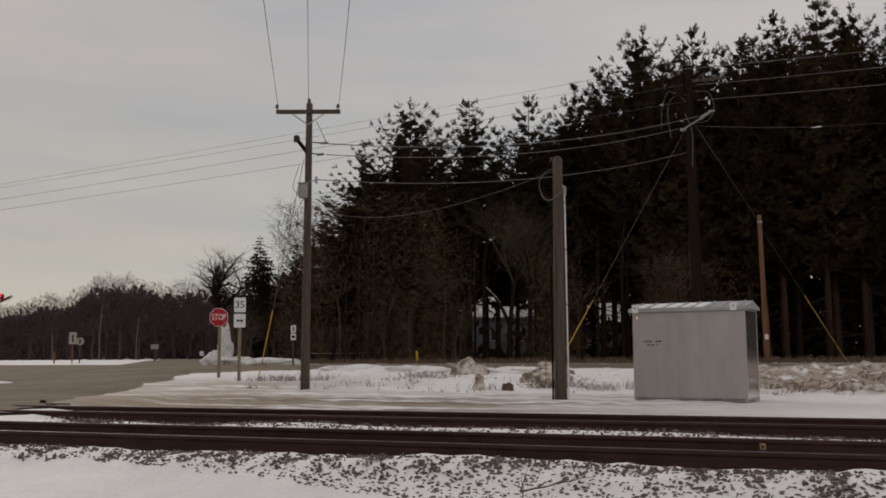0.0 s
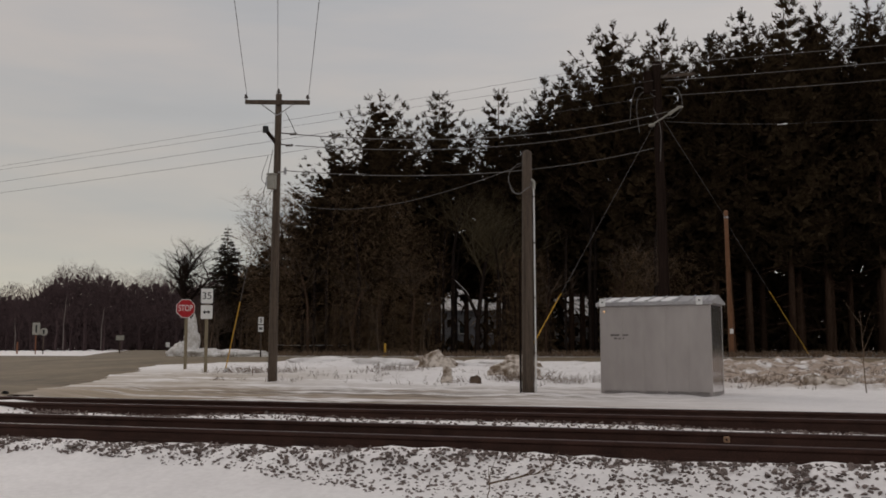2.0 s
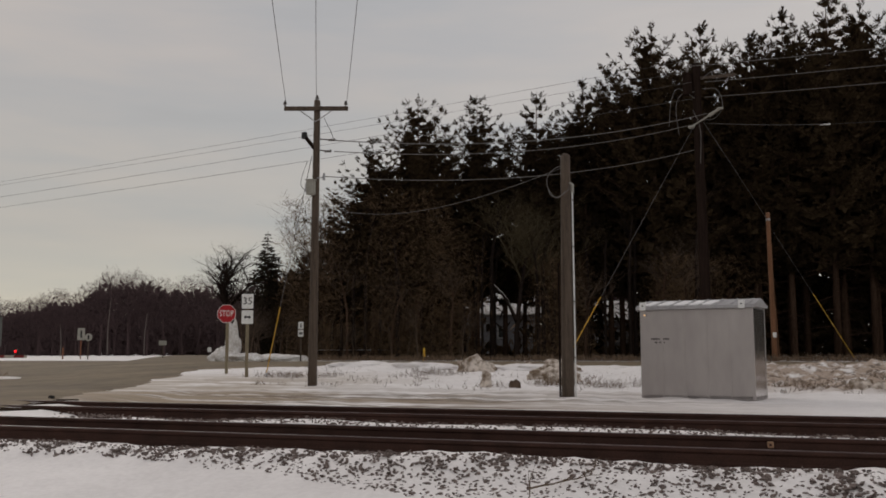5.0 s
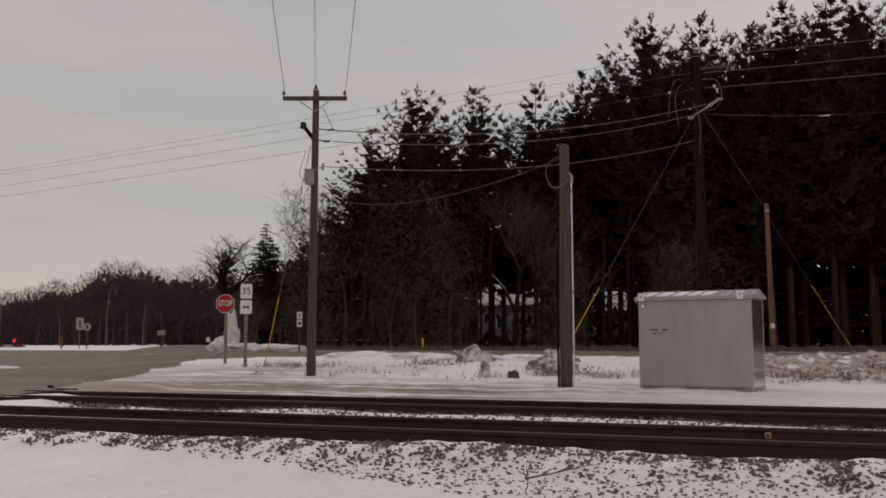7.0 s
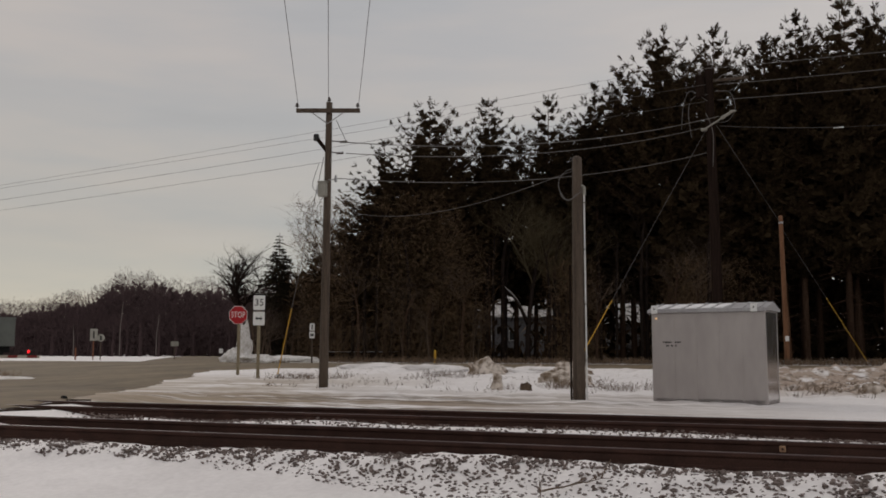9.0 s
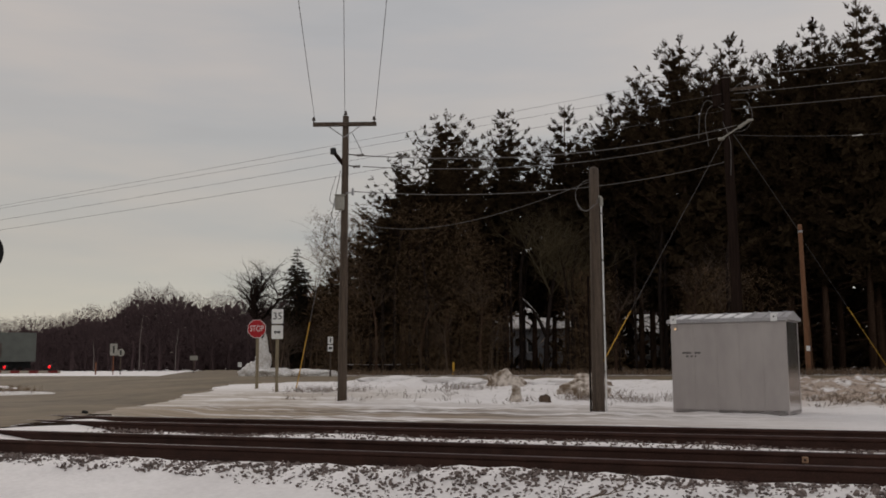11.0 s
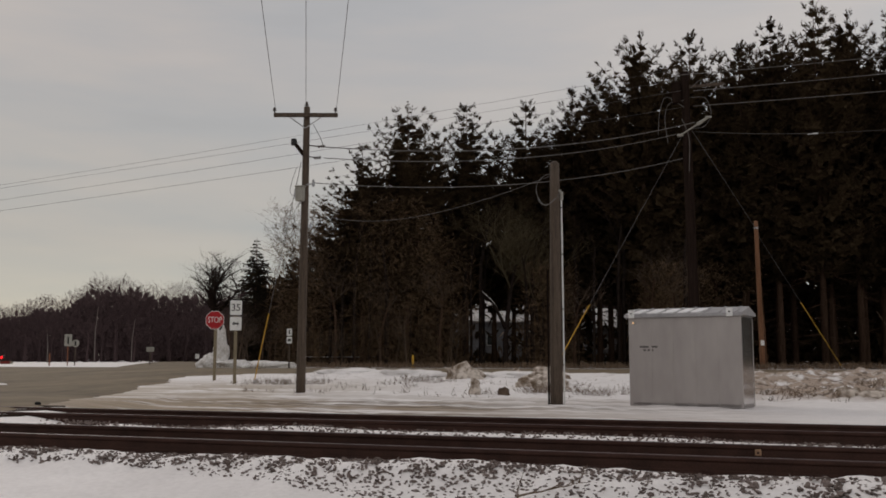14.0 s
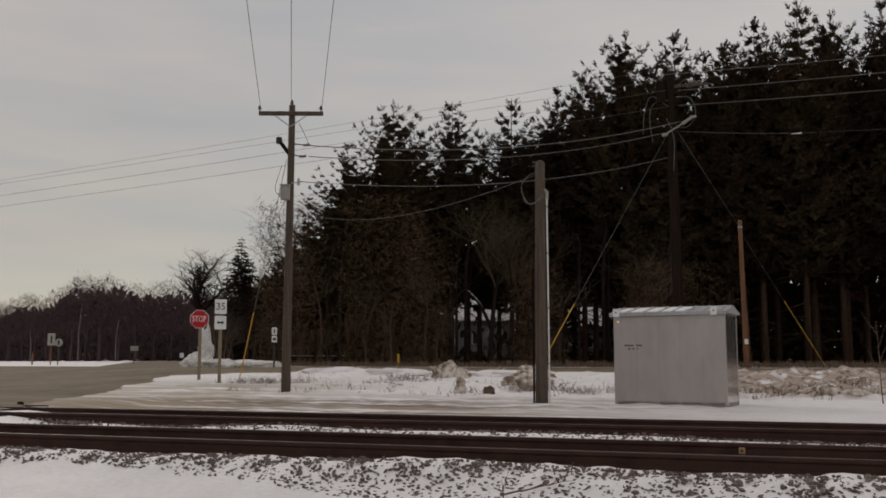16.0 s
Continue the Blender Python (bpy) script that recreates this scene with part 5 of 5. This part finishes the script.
    for material, lo, hi, count, what in ((M_NEEDLE, 5.5, 18.0, 18000, "dense dark boughs deep in the pine wood"), (M_NEEDLE, 0.0, 8.0, 23000, "dark shaded undergrowth deep in the pine wood"), (M_BRUSH, 0.0, 7.5, 19000, "brown undergrowth deep in the pine wood")):
        V, F = [], []
        for _ in range(count):
            u, d = rnd.uniform(-17, 98), rnd.uniform(94, 116)
            x, y = world_of(u, d)
            z = lo + (hi - lo) * rnd.random() ** 1.2
            if z > 8 + 9 * smooth(-8, 18, u):
                continue
            if material is M_BRUSH and u > 24 + rnd.uniform(-3, 3):
                continue
            if 0.2 < z < 8 and (2.0 < u < 11.5 or 16.3 < u < 22) and rnd.random() < 0.96:
                continue
            blade(V, F, Vector((x, y, gz(x, y) + z)), Vector((rnd.uniform(-1, 1), rnd.uniform(-1, 1), rnd.uniform(-0.4, 1.4))).normalized(), rnd.uniform(0.8, 2.0), rnd.uniform(0.10, 0.32), rnd)
        tagged(raw("thicket", (V, F), material), what, "thicket", kind="stuff")


far_wood()


# ---- snow heaps and weeds ----
def lump(seed, x, y, size, material, label, name="snow_lump"):
    bm = bmesh.new()
    bmesh.ops.create_icosphere(bm, subdivisions=4, radius=1.0)
    for v in bm.verts:
        n = v.co.normalized()
        k = 1 + 0.45 * noise.noise(n * 1.6 + Vector((seed, 0, 0))) + 0.20 * noise.noise(n * 4.0 + Vector((0, seed, 0))) + 0.09 * noise.noise(n * 9.0)
        v.co = Vector((n.x * k * size[0], n.y * k * size[1], n.z * k * size[2]))
    o = part(name, bm, material, smooth=True)
    o.location = (x, y, gz(x, y) + size[2] * 0.25)
    return tagged(o, label, "snow heap" if name == "snow_lump" else "clod", "ploughed snow heaps" if name == "snow_lump" else "")


lump(1, -12.35, 36.5, (0.78, 0.50, 0.52), M_DIRTY, "large grey lump of ploughed snow")
lump(2, -8.98, 27.6, (0.16, 0.14, 0.42), M_DIRTY, "small upright chunk of ploughed snow")
lump(3, -8.12, 27.7, (0.20, 0.16, 0.17), M_CLOD, "dark brown block of frozen dirt")
lump(12, -12.3, 40.4, (0.20, 0.2, 0.12), M_CLOD, "small dark clod of frozen dirt")
lump(4, -11.4, 41.0, (0.30, 0.3, 0.26), M_DIRTY, "small rough lump of ploughed snow")
lump(13, -10.6, 40.2, (0.55, 0.4, 0.20), M_DIRTY, "low rough heap of ploughed snow")
lump(5, -8.8, 36.0, (0.78, 0.6, 0.46), M_DIRTY, "rough brown heap of ploughed snow")
lump(6, -7.5, 31.0, (0.62, 0.5, 0.34), M_DIRTY, "brown weedy heap of ploughed snow")
lump(10, -8.1, 32.4, (0.75, 0.6, 0.34), M_DIRTY, "low weedy heap of ploughed snow")
lump(14, -15.3, 37.6, (1.9, 0.9, 0.34), M_SNOW, "long low drift of snow beside the road")
lump(15, -18.6, 39.5, (2.4, 0.9, 0.30), M_SNOW, "long low drift of snow beside the road")
lump(16, -10.2, 37.6, (1.6, 0.8, 0.30), M_SNOW, "low drift of snow beside the road")
lump(17, 1.42, 27.9, (0.30, 0.25, 0.28), M_DIRTY, "small lump of dirty snow on the bank")
lump(18, 1.95, 28.0, (0.55, 0.35, 0.20), M_DIRTY, "low lump of dirty snow on the bank")
lump(7, -33.4, 53.0, (1.7, 0.9, 0.42), M_DRIFT, "broad snow heap at the road junction")
lump(8, -34.8, 53.7, (0.46, 0.5, 1.95), M_DRIFT, "tall ragged pile of snow at the road junction")
lump(11, -35.1, 53.3, (0.95, 0.7, 0.80), M_DRIFT, "rough snow heap at the road junction")
lump(9, -31.0, 53.5, (2.2, 1.0, 0.40), M_DRIFT, "low snow heap at the road junction")


stones("ploughed_rubble", 3600, (-3.2, 14, 27.2, 43), 0.075, "brown chunks of frozen slush on the bank", 31, lambda x, y: noise.noise((x * 0.8, y * 0.8, 21)) > -0.15, M_DIRTY, "rubble")
stones("ploughed_rubble", 420, (-14, -4, 34, 42), 0.07, "scattered chunks of frozen slush by the road", 32, lambda x, y: noise.noise((x * 0.7, y * 0.7, 22)) > 0.05, M_DIRTY, "rubble")


def island():
    bm = bmesh.new()
    bmesh.ops.create_icosphere(bm, subdivisions=4, radius=1.0)
    for v in bm.verts:
        k = 1 + 0.15 * noise.noise(v.co * 2)
        v.co = Vector((v.co.x * 4.2 * k, v.co.y * 2.0 * k, v.co.z * 0.14))
    o = part("snow_island", bm, M_DRIFT, smooth=True)
    o.location = (-32.0, 28.6, gz(-32, 28.6) + 0.03)
    tagged(o, "low snow-covered traffic island beside the crossing", "snow", kind="structure")


island()


def low_wall():
    t = thing("low_wall", pose(-34.6, 70.2, gz(-34.6, 70.2), 0, 0, 22), "dark low timber wall capped with snow", "wall")
    part("rail_board", box((6.2, 0.12, 0.55), (0, 0, 0.45), 0.02), M_POLE_DARK, t)
    part("snow_cap", box((6.3, 0.16, 0.04), (0, 0, 0.745), 0.015), M_FRESH, t)
    for x in (-2.9, -1, 1, 2.9):
        part("post", box((0.14, 0.14, 0.9), (x, 0.12, 0.35), 0.01), M_POLE_DARK, t)


low_wall()


def weeds():
    rnd = random.Random(12)
    src = [brush_clump(60 + k, 46, 1.3, 0.55, M_GRASS, "weed_clump", "brown dry weeds poking out of snow", "weeds", "roadside weeds") for k in range(3)]
    spots = [(-17.6, 32.6), (-19.5, 32.4), (-18.9, 32.9), (-18.2, 32.4), (-17.0, 33.2), (-13.9, 34.6), (-13.4, 34.2), (-12.9, 34.8), (-8.9, 27.9), (-7.6, 29.4), (-7.2, 29.0), (-7.0, 29.8), (-6.8, 28.6), (-6.4, 29.2), (-5.7, 28.4), (-5.3, 28.1), (-4.4, 28.4), (-0.6, 28.2), (-0.1, 27.8), (0.4, 28.4), (1.4, 28.4), (2.4, 28.0), (3.2, 28.6), (-33, 51), (-30, 50), (0.8, 31), (2.2, 32.5), (3.8, 33)]
    for x, y in spots:
        c = copy_thing(src[rnd.randrange(3)], pose(x, y, gz(x, y) + 0.03, 0, 0, rnd.uniform(0, 360)))
        c["kind"] = "stuff"
        c.scale = (rnd.uniform(0.5, 0.9),) * 2 + (rnd.uniform(0.35, 0.85),)
    for k, o in enumerate(src):
        o["kind"] = "stuff"
        o.matrix_basis = pose(4.5 + k, 31.0, gz(4.5, 31))
    shrub = brush_clump(70, 420, 2.0, 0.50, M_BRUSH, "shrub", "low brown shrub on a snowy island", "shrub", "")
    shrub.matrix_basis = pose(-31.0, 28.6, gz(-31, 28.6))
    V, F = [], []
    for _ in range(7000):
        x, y = rnd.uniform(-38, 45), 57.5 + abs(rnd.gauss(0, 4.5))
        p = Vector((x, y, gz(x, y) - 0.02))
        blade(V, F, p, Vector((rnd.uniform(-0.5, 0.5), rnd.uniform(-0.5, 0.5), 1)).normalized(), rnd.uniform(0.15, 0.55), 0.03, rnd)
    tagged(raw("verge_grass", (V, F), M_GRASS), "dry brown grass along the edge of the woods", "grass", kind="stuff")


weeds()


def stubble():
    rnd = random.Random(91)
    V, F = [], []
    for _ in range(1500):
        x, y = rnd.uniform(-23, 4), rnd.uniform(26, 41)
        if noise.noise((x * 0.6, y * 0.6, 30)) < 0.12 or x < road_right(y) + 2:
            continue
        p = Vector((x, y, gz(x, y) - 0.02))
        for _k in range(4):
            d = Vector((rnd.uniform(-0.8, 0.8), rnd.uniform(-0.8, 0.8), 1)).normalized()
            blade(V, F, p + Vector((rnd.uniform(-0.1, 0.1), rnd.uniform(-0.1, 0.1), 0)), d, rnd.uniform(0.08, 0.26), 0.008, rnd)
    tagged(raw("stubble", (V, F), M_GRASS), "sparse dry grass stems poking through snow", "grass", kind="stuff")


stubble()


def small_things():
    t = thing("rail_bond_box", pose(-0.383, 11.385, 0.118), "small orange bond box fixed to the rail web", "rail fitting")
    part("case", box((0.07, 0.05, 0.07), (0, -0.02, 0), 0.012), M_BOND, t)
    part("bolt", rod((0, -0.045, 0), (0, -0.06, 0), 0.015, sides=8), M_RAIL, t)
    rnd = random.Random(77)

    def twig(name, a, b, r, label):
        V, F = [], []
        a, b = Vector(a), Vector(b)
        pts = [a.lerp(b, i / 6) + Vector((rnd.uniform(-1, 1), rnd.uniform(-1, 1), rnd.uniform(-1, 1))) * 0.012 for i in range(7)]
        for i in range(6):
            prism(V, F, pts[i], pts[i + 1], r * (1 - i / 8), r * (1 - (i + 1) / 8), 5)
        for i in (2, 3, 4, 5):
            d = (b - a) * 0.28 + Vector((rnd.uniform(-1, 1), rnd.uniform(-1, 1), rnd.uniform(0, 1))) * (b - a).length * 0.18
            prism(V, F, pts[i], pts[i] + d, r * 0.5, r * 0.2, 4)
        tagged(raw(name, (V, F), M_GRASS), label, "twig")

    twig("fallen_stick", (-2.35, 8.45, gz(-2.3, 8.45) + 0.05), (-1.78, 8.85, gz(-1.8, 8.85) + 0.10), 0.010, "thin brown stick lying on snowy ballast")
    twig("dry_weed", (-2.25, 8.05, gz(-2.2, 8.05)), (-2.23, 8.07, gz(-2.2, 8.05) + 0.30), 0.006, "single dry weed standing in the snow")
    twig("dry_weed", (2.46, 25.8, gz(2.4, 25.8)), (2.40, 25.8, gz(2.4, 25.8) + 2.0), 0.016, "thin bare sapling on the snowy bank")
    lump(21, -15.3, 16.6, (0.07, 0.065, 0.055), M_RUBBER, "dark clod of frozen dirt on the road edge", "dirt_clod")


M_BOND = mat("faded_orange_fitting", (0.20, 0.12, 0.07), (0.34, 0.21, 0.13), 0.7, 8.0, 60.0, 0.2)
small_things()


def motions():
    base = GATE_ARM.matrix_basis.translation.copy()
    rows = [(0.0, 18.4), (0.5, 16.6), (1.0, 13.5), (1.5, 10.0), (2.0, 6.5), (2.5, 3.4), (3.0, 1.2), (3.5, 0.2), (4.0, 0.0), (16.0, 0.0)]
    walk(GATE_ARM, [(t, Matrix.Translation(base) @ pose(0, 0, 0, 0, -a, 0)) for t, a in rows])


motions()
